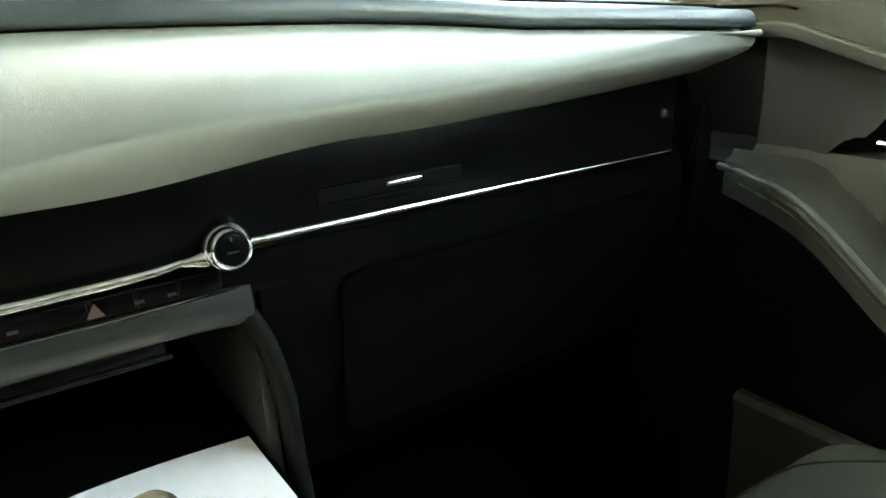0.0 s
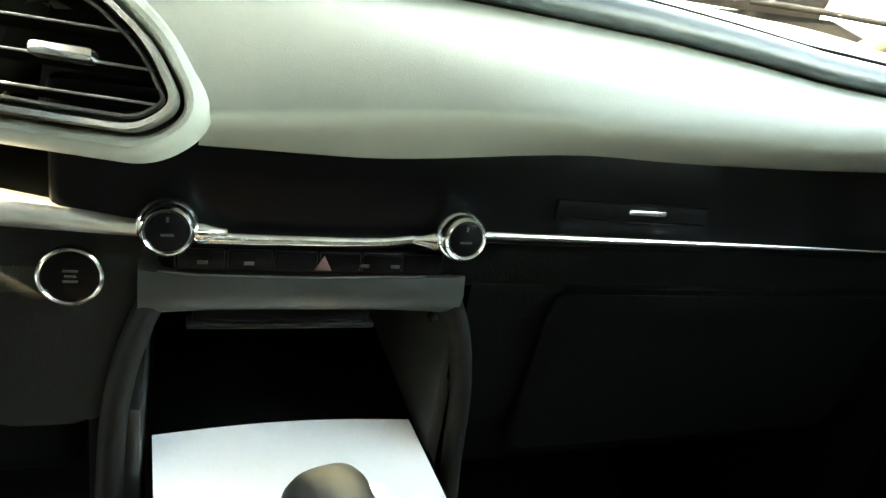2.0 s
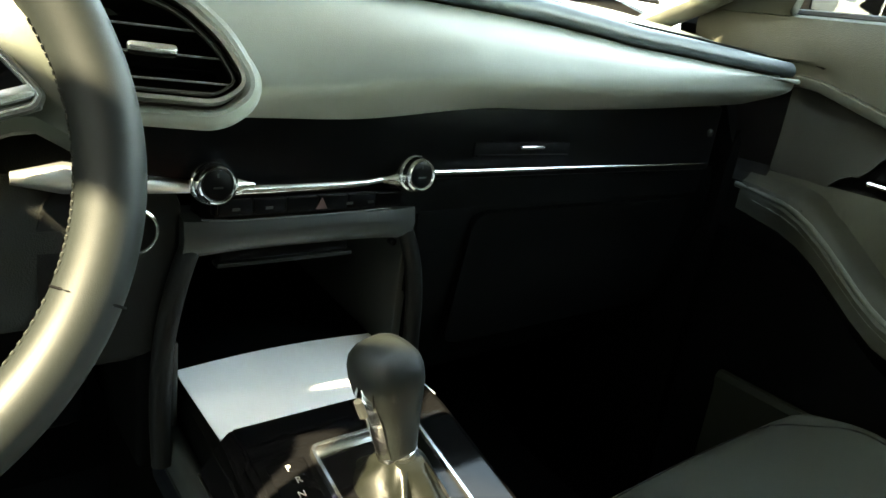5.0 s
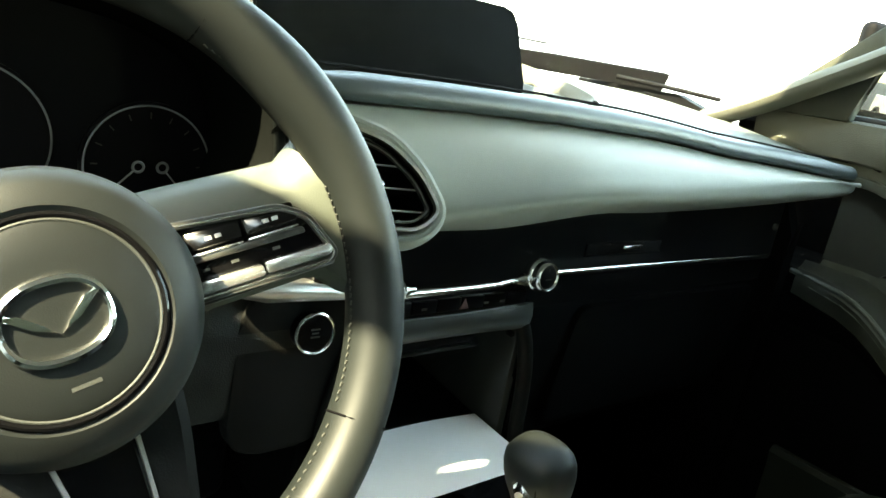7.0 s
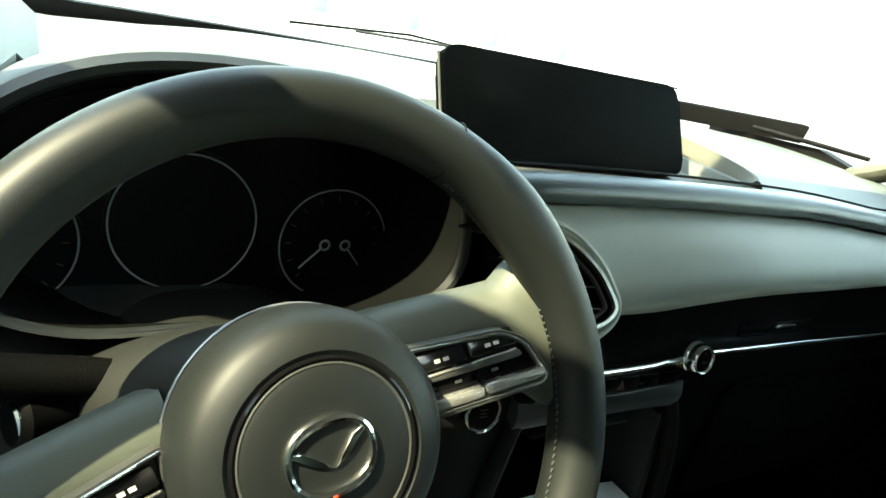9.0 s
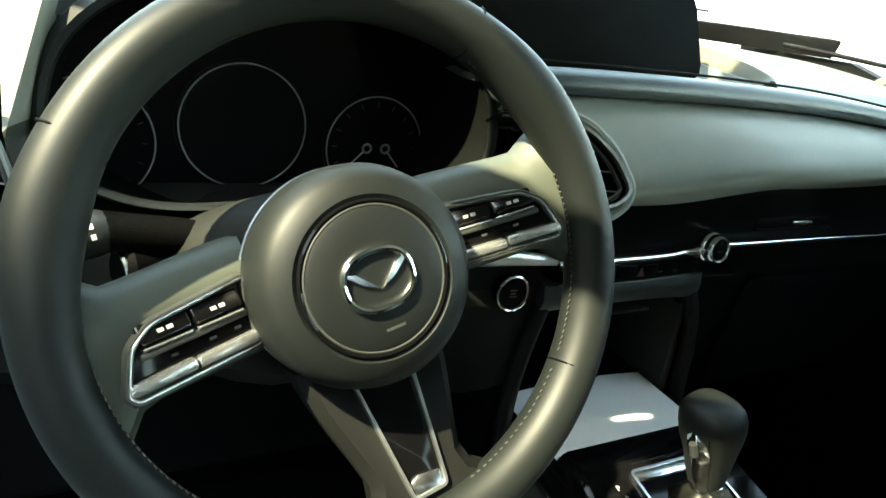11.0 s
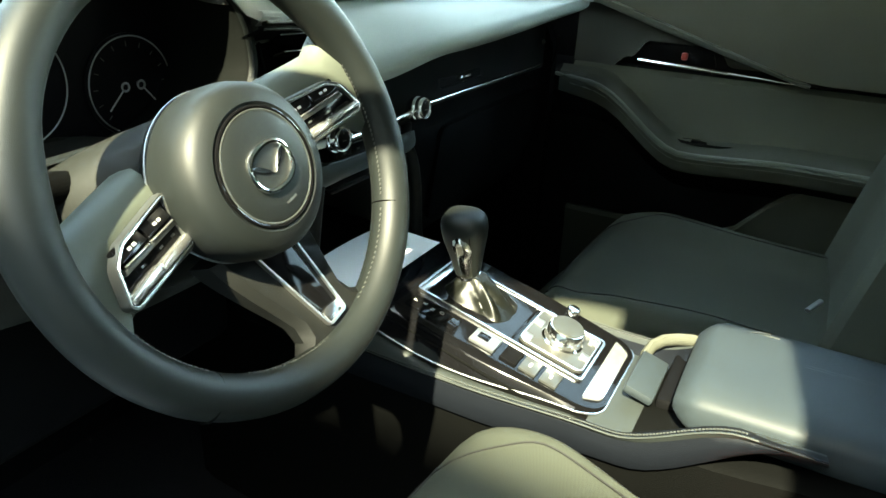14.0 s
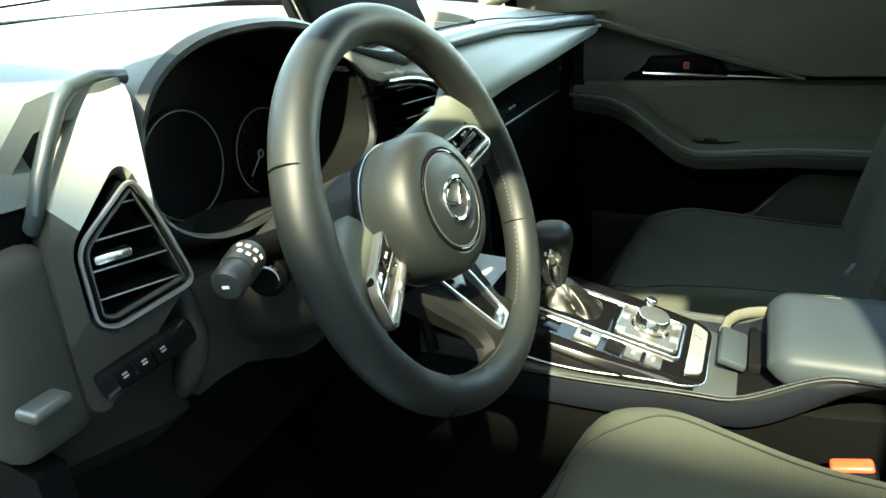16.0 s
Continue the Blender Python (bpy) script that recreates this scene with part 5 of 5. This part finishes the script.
for z, w, l, dx, dy in ((0.003, 0.0145, 0.0155, 0.0, 0.0), (0.016, 0.0162, 0.0185, 0.0, 0.0), (0.032, 0.0178, 0.0215, 0.0, -0.001), (0.046, 0.0198, 0.0245, -0.0008, -0.002), (0.058, 0.0225, 0.0268, -0.0016, -0.003),
                        (0.07, 0.0243, 0.0282, -0.0018, -0.004), (0.08, 0.0242, 0.0282, -0.0016, -0.004), (0.0865, 0.0226, 0.0266, -0.0012, -0.0035), (0.0915, 0.0188, 0.0225, -0.0006, -0.003), (0.0942, 0.0125, 0.015, 0.0, -0.002), (0.0949, 0.005, 0.006, 0.0, -0.001)):
    row = []
    for k in range(36):
        c, q = math.cos(2 * math.pi * k / 36), math.sin(2 * math.pi * k / 36)
        row.append(LT @ Vector((dx + w * math.copysign(abs(c) ** 0.72, c), dy + l * math.copysign(abs(q) ** 0.72, q), z)))
    rows.append(row)
kn = part("knob", loft(rows), RIM_LEATHER, gl, "boxy rounded grey leather knob")
side = part("chrome_side", loft([[LT @ Vector((x, dy + b * wd, z + 0.3 * a * 0.004)) for a, b, x in ((-1, -1, x0 + 0.003), (-1, -0.55, x0 - 0.0012), (-1, 0.0, x0 - 0.0022), (-1, 0.55, x0 - 0.0012), (-1, 1, x0 + 0.003))]
                                for z, x0, wd, dy in ((0.074, -0.0252, 0.005, -0.007), (0.067, -0.0262, 0.0115, -0.007), (0.054, -0.0242, 0.0135, -0.007), (0.04, -0.0208, 0.0115, -0.006), (0.024, -0.0182, 0.0095, -0.005), (0.006, -0.0155, 0.0075, -0.005))], closed=True), MIRROR_CHROME, gl, "chrome side inlay")
part("release_button", tube([LT @ Vector(p) for p in ((-0.0287, -0.008, 0.064), (-0.0276, -0.008, 0.057), (-0.0262, -0.008, 0.05))], 0.0036, 10), GUNMETAL, gl, "dark release button")
part("knob_seam", tube([LT @ Vector((-0.0015 - 0.0228 * math.cos(t), -0.021, 0.058 + 0.0335 * math.sin(t) ** 0.7)) for t in np.linspace(0.05, 2.4, 24)], 0.0007, 5), BLACK, kn)
# tray with the paper
tray = part("front_tray", rbox(0.205, 0.2, 0.01, Matrix.Translation((MID, 0.24, 0.456)) @ Matrix.Rotation(radians(5), 4, "X"), 0.003), BLACK, con, "black tray floor")
rows = []
for k in range(13):
    u = k / 12
    row = []
    for j in range(7):
        v = j / 6
        x = lerp(-0.079, 0.121, u) + 0.006 * (v - 0.5)
        y = lerp(0.202, 0.088, v) + 0.006 * math.sin(u * math.pi)
        row.append(Vector((x, y, lerp(0.475, 0.463, v) + 0.001 * math.sin(u * math.pi) * (1 - v) + 0.0022 * v * u)))
    rows.append(row + [p + Vector((0, 0, -0.0012)) for p in reversed(row)])
paper = tagged(part("paper_sheet", loft(rows), PAPER), "plain white paper sheet lying in the console tray", "paper")
# lid, cup space and armrest
part("cup_lid", rbox(0.088, 0.036, 0.012, Matrix.Translation((0.028, -0.232, 0.412)) @ Matrix.Rotation(radians(16), 4, "X"), 0.004), ARM_VINYL, con, "pale blue-grey lid")
part("cup_well", rbox(0.11, 0.03, 0.03, Matrix.Translation((0.05, -0.266, 0.395)), 0.004), BLACK, con)
part("cup_liner", tube([(0.078, -0.218, 0.409), (0.095, -0.222, 0.416), (0.108, -0.233, 0.421), (0.115, -0.248, 0.424), (0.119, -0.265, 0.426), (0.12, -0.285, 0.426)], 0.0065, 10, flat=1.5), FABRIC_LIGHT, con, "pale rim of the cup holder")
arm = thing("armrest", (0.05, -0.42, 0.42), "blue-grey padded centre armrest with pale seam", "armrest")
rows = []
for k in range(33):
    v = k / 32
    y = lerp(-0.272, -0.64, v ** 1.5)
    f = 1 - (1 - min(1.0, (-0.272 - y) / 0.03)) ** 2.2
    w = 0.1 * (0.8 + 0.2 * f)
    h = 0.026 * (0.35 + 0.65 * f)
    zc = 0.43 + 0.003 * math.sin(math.pi * v)
    row = []
    for j in range(40):
        a = 2 * math.pi * j / 40
        c, q = math.cos(a), math.sin(a)
        e = 2 / 4.5
        row.append(Vector((0.047 + w * math.copysign(abs(c) ** e, c), y, zc + h * math.copysign(abs(q) ** e, q) + 0.004 * (1 - c * c) * (q > 0))))
    rows.append(row)
ap = part("pad", loft(rows), ARM_VINYL, arm, "padded vinyl lid", 60)
part("base", rbox(0.17, 0.36, 0.03, Matrix.Translation((0.047, -0.47, 0.396)), 0.008), BLACK, arm)
for o in (-0.002, 0.003):
    part("seam", tube([(0.06 + o, -0.278, 0.447), (0.062 + o, -0.29, 0.4565), (0.064 + o, -0.31, 0.4602), (0.068 + o, -0.4, 0.4622), (0.072 + o, -0.62, 0.4605)], 0.001, 5), THREAD, ap)


# ---- seats ----
SEAM = material("seam_thread", (0.006, 0.006, 0.005), 0.9)


def seat(x0, y0, label, buckle_side, lift=0.0, taper=0.04, recline=24):
    """A bucket seat: cushion with bolsters, backrest, headrest, frame. y0: the cushion's front edge."""
    s = thing("car_seat", (x0, y0 - 0.25, 0.05), label, "seat", "front seats")
    rise = lift

    def cushion_at(u, v, lift=0.0):
        """A point on the cushion: u -1..1 across, v 0..1 from the rounded front edge to the rear."""
        f = clamp01(v / 0.22)
        w = 0.275 * (1 - 0.42 * (1 - f) ** 2.4) - taper * smooth((v - 0.2) / 0.45)
        y = y0 - 0.5 * v + 0.02 * (1 - u * u) * (1 - f)
        e = abs(u)
        z = 0.366 + rise + 0.016 * math.sin(min(1.0, v * 1.4) * math.pi * 0.6) - 0.02 * v
        z += 0.032 * math.exp(-((e - 0.78) / 0.15) ** 2) * smooth((v - 0.05) / 0.3) - 0.014 * (1 - e * e) * smooth((v - 0.1) / 0.3)
        z -= 0.1 * clamp01((e - 0.74) / 0.26) ** 2.4 + 0.1 * (1 - smooth(v / 0.2)) ** 2.2
        return Vector((x0 + w * u, y, z + lift))
    rows = []
    for k in range(31):
        v = (k / 30) ** 1.25
        row = [cushion_at(-1 + 2 * j / 36, v) for j in range(37)]
        rows.append(row + [Vector((row[-1].x - 0.02, row[-1].y - 0.03, 0.2)), Vector((row[0].x + 0.02, row[0].y - 0.03, 0.2))])
    cu = part("cushion", loft(rows), FABRIC, s, "dark cloth seat cushion with raised bolsters", 60)
    for sx in (-1, 1):
        part("seam", tube([cushion_at(sx * lerp(0.5, 0.74, smooth(v / 0.3)), v, 0.0004) for v in np.linspace(0.06, 0.95, 40)], 0.0013, 6), SEAM, cu, "dark seam")
    part("cross_seam", tube([cushion_at(u, 0.1, 0.0004) for u in np.linspace(-0.62, 0.62, 30)], 0.0012, 6), SEAM, cu)
    L = Matrix.Translation((x0, y0 - 0.47, 0.31)) @ Matrix.Rotation(radians(recline), 4, "X")
    rows = []
    for k in range(17):
        v = k / 16
        z = 0.62 * v
        w = lerp(0.235, 0.175, smooth((v - 0.35) / 0.65)) * (1 - 0.25 * smooth((v - 0.93) / 0.07))
        row = []
        for j in range(21):
            u = -1 + 2 * j / 20
            y = 0.018 + 0.028 * math.exp(-((abs(u) - 0.82) / 0.17) ** 2) * (1 - 0.5 * v) + 0.012 * math.sin(v * math.pi) - 0.05 * clamp01((abs(u) - 0.85) / 0.15) ** 2
            y -= 0.05 * smooth((v - 0.92) / 0.08)
            row.append(L @ Vector((w * u, y, z)))
        rows.append(row + [L @ Vector((w * 0.85, -0.085, z)), L @ Vector((-w * 0.85, -0.085, z))])
    part("backrest", loft(rows), FABRIC, s, "dark cloth backrest")
    for sx in (-1, 1):
        part("headrest_post", tube([L @ Vector((sx * 0.05, -0.02, 0.58)), L @ Vector((sx * 0.05, -0.02, 0.7))], 0.007, 10), CHROME, s)
    part("headrest", rbox(0.26, 0.1, 0.17, L @ Matrix.Translation((0, -0.015, 0.74)), 0.035, 4), FABRIC, s)
    for sx in (-1, 1):
        part("side_cover", rbox(0.03, 0.46, 0.1, Matrix.Translation((x0 + sx * 0.235, y0 - 0.27, 0.2)), 0.012, 3), SOFT_BLACK, s)
        part("rail", rbox(0.03, 0.5, 0.11, Matrix.Translation((x0 + sx * 0.18, y0 - 0.27, 0.1)), 0.005), BLACK, s)
    bk = thing("seatbelt_buckle", (x0 + buckle_side * 0.228, y0 - 0.35, 0.3), "black seatbelt buckle with red release button", "seatbelt buckle", "seatbelt buckles")
    mb = Matrix.Translation((x0 + buckle_side * 0.228, y0 - 0.35, 0.324)) @ Matrix.Rotation(radians(-14), 4, "X")
    part("housing", rbox(0.03, 0.05, 0.075, mb, 0.006, 3), BLACK, bk)
    part("release_button", rbox(0.02, 0.044, 0.014, mb @ Matrix.Translation((0, 0, 0.036)), 0.004, 3), RED, bk, "red release button")
    part("strap", rbox(0.012, 0.035, 0.2, mb @ Matrix.Translation((0, -0.01, -0.13)), 0.003), BLACK, bk)
    return s


seat(-0.34, -0.025, "dark cloth driver's seat with raised bolsters", 1, 0.012, 0.078)
passenger = seat(0.44, 0.03, "dark cloth passenger seat with raised bolsters", -1, recline=13)
part("anchor_bar", tube([(0.347, -0.392, 0.401), (0.366, -0.4, 0.4035), (0.388, -0.408, 0.403)], 0.0042, 10, flat=0.7), SILVER, passenger, "small pale metal bar at the hinge")


DARK_RED = material("dark_red_plastic", (0.25, 0.02, 0.012), 0.5)


# ---- passenger door ----
door = thing("car_door", (0.74, -0.2, 0.1), "dark grey closed passenger door with chrome handle", "car door")


def arm_z(y):
    """Top edge of the door's armrest along the car: sweeps up towards the front."""
    return 0.518 + 0.012 * smooth((-0.13 - y) / 0.2) + 0.11 * smooth((y + 0.13) / 0.2)


rows = []
for k in range(41):
    y = lerp(0.3, -0.86, k / 40)
    az = arm_z(y)
    f = smooth((0.16 - y) / 0.12)
    edge = clamp01((y + 0.31) / 0.4)
    dz = lerp(0.664, 0.788, edge)            # lower edge of the upper pad
    pts = [(0.69, 0.862), (0.682, 0.855), (0.676, 0.84), (0.684, 0.81), (0.692, dz + 0.014), (0.698, dz + 0.002), (0.735, dz - 0.006), (0.738, 0.662), (0.728, 0.652), (0.716, 0.63),
           (0.716, az + 0.02), (lerp(0.71, 0.675, f), az + 0.012), (lerp(0.70, 0.652, f), az + 0.008), (lerp(0.70, 0.642, f), az - 0.004), (lerp(0.70, 0.645, f), az - 0.03), (0.69, az - 0.06), (0.72, az - 0.085), (0.722, 0.4),
           (0.722, 0.2), (0.7, 0.06)]
    rows.append([Vector((x, y, z)) for x, z in pts] + [Vector((0.775, y, 0.06)), Vector((0.79, y, 0.5)), Vector((0.75, y, 0.862))])
part("card", loft(rows), BLACK, door, "dark grey moulded door card", 30)


rows = []
for k in range(25):
    y = lerp(0.27, -0.86, k / 24)
    edge = clamp01((y + 0.31) / 0.4)
    dz = lerp(0.664, 0.788, edge)
    row = [Vector((x, y, z)) for x, z in ((0.69, 0.866), (0.679, 0.862), (0.671, 0.845), (0.678, 0.81), (0.687, dz + 0.02), (0.692, dz + 0.005))]
    rows.append(row + [p + Vector((0.008, 0, 0)) for p in reversed(row)])
part("upper_pad", loft(rows), DOOR_TOP, door, "soft grey upper door pad")
def diag_z(y):
    return lerp(0.664, 0.788, clamp01((y + 0.31) / 0.4))


rows = []
for y in np.linspace(0.13, -0.315, 30):
    w = 0.006 + 0.008 * clamp01((y + 0.33) / 0.3)
    z = diag_z(y) + 0.004
    rows.append([Vector((x, y, q)) for x, q in ((0.7, z), (0.69, z), (0.686, z - 0.002), (0.69, z - w), (0.697, z - w - 0.002), (0.71, z - w))])
part("diagonal_edge", loft(rows), DOOR_EDGE, door, "pale diagonal edge strip", 60)
rows = []
for y in np.linspace(0.135, -0.3, 44):
    top = diag_z(y) - 0.008
    bowl = smooth((y + 0.175) / 0.03) * smooth((0.015 - y) / 0.03)
    low = min(top - 0.002, 0.677 + 0.034 * bowl - 0.045 * smooth((y - 0.02) / 0.06))
    rows.append([Vector((0.724 + 0.008 * smooth((y - 0.06) / 0.08), y, lerp(top, low, j / 5)) ) + Vector((0.003 * math.sin(math.pi * j / 5), 0, 0)) for j in range(6)] + [Vector((0.74, y, low)), Vector((0.74, y, top))])
part("pull_panel", loft(rows), PANEL_GREY, door, "smooth dark panel round the door handle", 50)
part("cloth_insert", loft([[Vector((x, y, z)) for x, z in ((0.726, 0.657), (0.717, 0.648), (0.713, lerp(0.645, min(0.642, arm_z(y) + 0.026), 0.5)), (0.709, min(0.642, arm_z(y) + 0.026)), (0.701, min(0.638, arm_z(y) + 0.017)), (0.725, min(0.636, arm_z(y) + 0.012)))] for y in np.linspace(0.13, -0.84, 36)], True), DOOR_CLOTH, door, "dark cloth door insert")
rows = []
for y in np.linspace(0.15, -0.84, 34):
    f, az = smooth((0.16 - y) / 0.12), arm_z(y)
    row = [Vector((x, y, z)) for x, z in ((0.713, az + 0.022), (lerp(0.708, 0.675, f), az + 0.0145), (lerp(0.698, 0.652, f), az + 0.010), (lerp(0.697, 0.639, f), az - 0.004), (lerp(0.698, 0.643, f), az - 0.03))]
    rows.append(row + [p + Vector((0.004, 0, -0.004)) for p in reversed(row)])
part("armrest_pad", loft(rows), DOOR_GREY, door, "padded dark armrest")
arm_lip = part("armrest_edge", tube([(lerp(0.70, 0.646, smooth((0.16 - y) / 0.12)), y, arm_z(y) + 0.002) for y in np.linspace(0.16, -0.84, 44)], 0.0042, 10), DOOR_EDGE, door, "padded armrest edge")
part("armrest_seam", tube([(lerp(0.699, 0.6415, smooth((0.16 - y) / 0.12)), y, arm_z(y) - 0.011) for y in np.linspace(0.15, -0.84, 44)], 0.0016, 6), DOOR_EDGE, arm_lip)
part("pull_cup", revolve([(0.001, -0.004), (0.02, -0.004), (0.026, 0.002), (0.024, 0.006), (0.018, 0.0)], 28, Matrix.Translation((0.688, -0.16, 0.533)) @ Matrix.Diagonal((0.65, 2.2, 1, 1))), BLACK, door, "black pull cup")
part("window_switch", rbox(0.018, 0.03, 0.008, Matrix.Translation((0.688, -0.15, 0.536)) @ Matrix.Rotation(radians(6), 4, "X"), 0.003), PIANO, door, "black window switch")
part("handle", tube([(0.727, 0.0, 0.673), (0.717, -0.05, 0.6725), (0.717, -0.11, 0.67), (0.727, -0.17, 0.6655)], lambda u: 0.0052, 10, flat=0.8), CHROME, door, "chrome door handle")
part("chrome_line", tube([(0.727, -0.16, 0.6665), (0.722, -0.24, 0.6635), (0.7, -0.31, 0.663)], lambda u: lerp(0.003, 0.0018, u), 8), CHROME, door, "thin chrome line")
part("handle_bowl", prism(round_poly([(-0.075, -0.016), (0.075, -0.016), (0.06, 0.024), (-0.06, 0.024)], 0.012), 0.004, Matrix(((0, 0, -1, 0.737), (-1, 0, 0, -0.075), (0, 1, 0, 0.685), (0, 0, 0, 1))), 0.001), BLACK, door)
part("lock_button", rbox(0.008, 0.012, 0.014, Matrix.Translation((0.73, -0.087, 0.688)), 0.003), DARK_RED, door, "red lock marker")
rows = []
for y in np.linspace(0.1, -0.84, 20):
    z = 0.355 + 0.13 * smooth((-0.2 - y) / 0.16)
    rows.append([Vector((0.69, y, z)), Vector((0.684, y, z - 0.008)), Vector((0.69, y, z - 0.03)), Vector((0.7, y, 0.08)), Vector((0.718, y, 0.08)), Vector((0.702, y, z))])
part("pocket", loft(rows), DOOR_GREY, door, "door pocket")
part("sail_panel", prism([(0.29, 0.862), (0.137, 0.862), (0.133, 0.905), (0.12, 0.947), (0.08, 0.985), (0.03, 1.04), (0.07, 1.05), (0.22, 0.915)][::-1], 0.016, Matrix(((0, 0, 1, 0.675), (1, 0, 0, 0), (0, 1, 0, 0), (0, 0, 0, 1))), 0.004), DOOR_GREY, door, "grey mirror corner cover")
pane = part("pane", prism([(0.22, 0.86), (-0.86, 0.86), (-0.86, 1.26), (-0.15, 1.25), (0.05, 1.08)][::-1], 0.004, Matrix(((0, 0, 1, 0.70), (1, 0, 0, 0), (0, 1, 0, 0), (0, 0, 0, 1))), 0), GLASS, door, "clear side window")
pane.visible_shadow = False
part("sill_seal", tube([(0.7, 0.24, 0.868), (0.702, -0.2, 0.868), (0.7, -0.86, 0.868)], 0.006, 8), RUBBER, door)
# strip where dash meets the windscreen pillar
tagged(part("trim", tube([(0.628, 0.52, 0.872), (0.634, 0.42, 0.868), (0.64, 0.32, 0.862)], lambda u: lerp(0.0045, 0.0035, u), 10), BLACK), "black end trim between dashboard and pillar", kind="structure")
tagged(part("trim_left", tube([(-0.6, 0.52, 0.876), (-0.602, 0.44, 0.873), (-0.602, 0.36, 0.868)], lambda u: lerp(0.0045, 0.0035, u), 10), BLACK), "black end trim between dashboard and pillar", kind="structure")
# closing cheeks under the dashboard's ends
for sx, nm in ((-1, "kick_panel_left"), (1, "kick_panel_right")):
    x = MID + sx * 0.635
    slab(nm, [[Vector((x - 0.012, y, z0)), Vector((x + 0.012, y, z0)), Vector((x + 0.012, y, 0.03)), Vector((x - 0.012, y, 0.03))] for y, z0 in (((0.15, 0.69), (0.2, 0.8), (0.4, 0.86), (0.62, 0.86)) if sx > 0 else ((0.2, 0.6), (0.3, 0.62), (0.4, 0.62), (0.62, 0.86)))], BLACK, "black kick panel beside the footwell")

# wing mirror
wm = thing("wing_mirror", (0.9, 0.22, 0.87), "white wing mirror with dark glass outside the window", "wing mirror")
MW = Matrix.Translation((0.975, 0.2, 0.955)) @ Matrix.Rotation(radians(-14), 4, "Z")
part("shell", rbox(0.25, 0.11, 0.165, MW @ Matrix.Translation((0, 0.055, 0)), 0.05, 5), BODY_PAINT, wm)
part("rim", rbox(0.236, 0.03, 0.152, MW @ Matrix.Translation((0, 0.003, -0.003)), 0.013, 3), BLACK, wm)
part("mirror", rbox(0.21, 0.004, 0.128, MW @ Matrix.Translation((0, -0.0135, -0.003)), 0.001), LENS, wm)
part("foot", rbox(0.16, 0.05, 0.03, Matrix.Translation((0.82, 0.24, 0.868)), 0.012, 3), BLACK, wm)


# ---- outside ----
def parked_car(at, turn, label):
    c = thing("parked_car", at, label, "car", "parked cars")
    M = Matrix.Translation(at) @ Matrix.Rotation(radians(turn), 4, "Z")
    side = [(-2.1, 0.3), (-2.15, 0.6), (-2.05, 0.88), (-1.0, 0.98), (-0.55, 1.4), (0.2, 1.5), (1.1, 1.44), (1.75, 1.05), (2.1, 0.98), (2.15, 0.6), (2.1, 0.3)]
    rows = []
    for x, w in ((-0.88, 0.9), (-0.8, 1.0), (0.8, 1.0), (0.88, 0.9)):
        rows.append([M @ Vector((x if z < 1.0 else x * 0.82, y * w, 0.3 + (z - 0.3) * (0.97 if abs(x) > 0.85 else 1))) for y, z in side])
    body = part("body", loft(rows), BODY_PAINT, c, "white painted body")
    for sx in (-1, 1):
        for poly in ([(-0.85, 1.0), (-0.5, 1.34), (0.1, 1.42), (0.1, 1.0)], [(0.2, 1.0), (0.2, 1.42), (1.0, 1.37), (1.45, 1.04)]):
            part("window", prism(poly, 0.02, M @ Matrix.Translation((sx * 0.80 - (0.01 if sx > 0 else 0.01), 0, 0)) @ Matrix(((0, 0, 1, 0), (1, 0, 0, 0), (0, 1, 0, 0), (0, 0, 0, 1))), 0.004), PIANO, body)
        for y in (-1.35, 1.35):
            w = part("wheel", torus(0.26, 0.085, 32, 10, M @ Matrix.Translation((sx * 0.82, y, 0.33)) @ Matrix.Rotation(radians(90), 4, "Y")), RUBBER, c)
            part("hubcap", revolve([(0.2, -0.07), (0.2, 0.05), (0.06, 0.07)], 24, M @ Matrix.Translation((sx * 0.82, y, 0.33)) @ Matrix.Rotation(radians(sx * 90), 4, "Y")), SILVER, w)
    return c


parked_car((3.4, -1.2, -0.32), 4, "white parked car beside the passenger window")
bld = thing("building", (8, 34, -0.32), "pale building front with teal panels", "building")
part("wall", rbox(220, 6, 4.2, Matrix.Translation((8, 37, 1.7)), 0.05), CONCRETE, bld)
for i in range(9):
    part("panel", rbox(0.9, 0.2, 1.6, Matrix.Translation((-14 + 5.2 * i, 33.92, 2.2)), 0.03), TEAL_PAINT, bld)
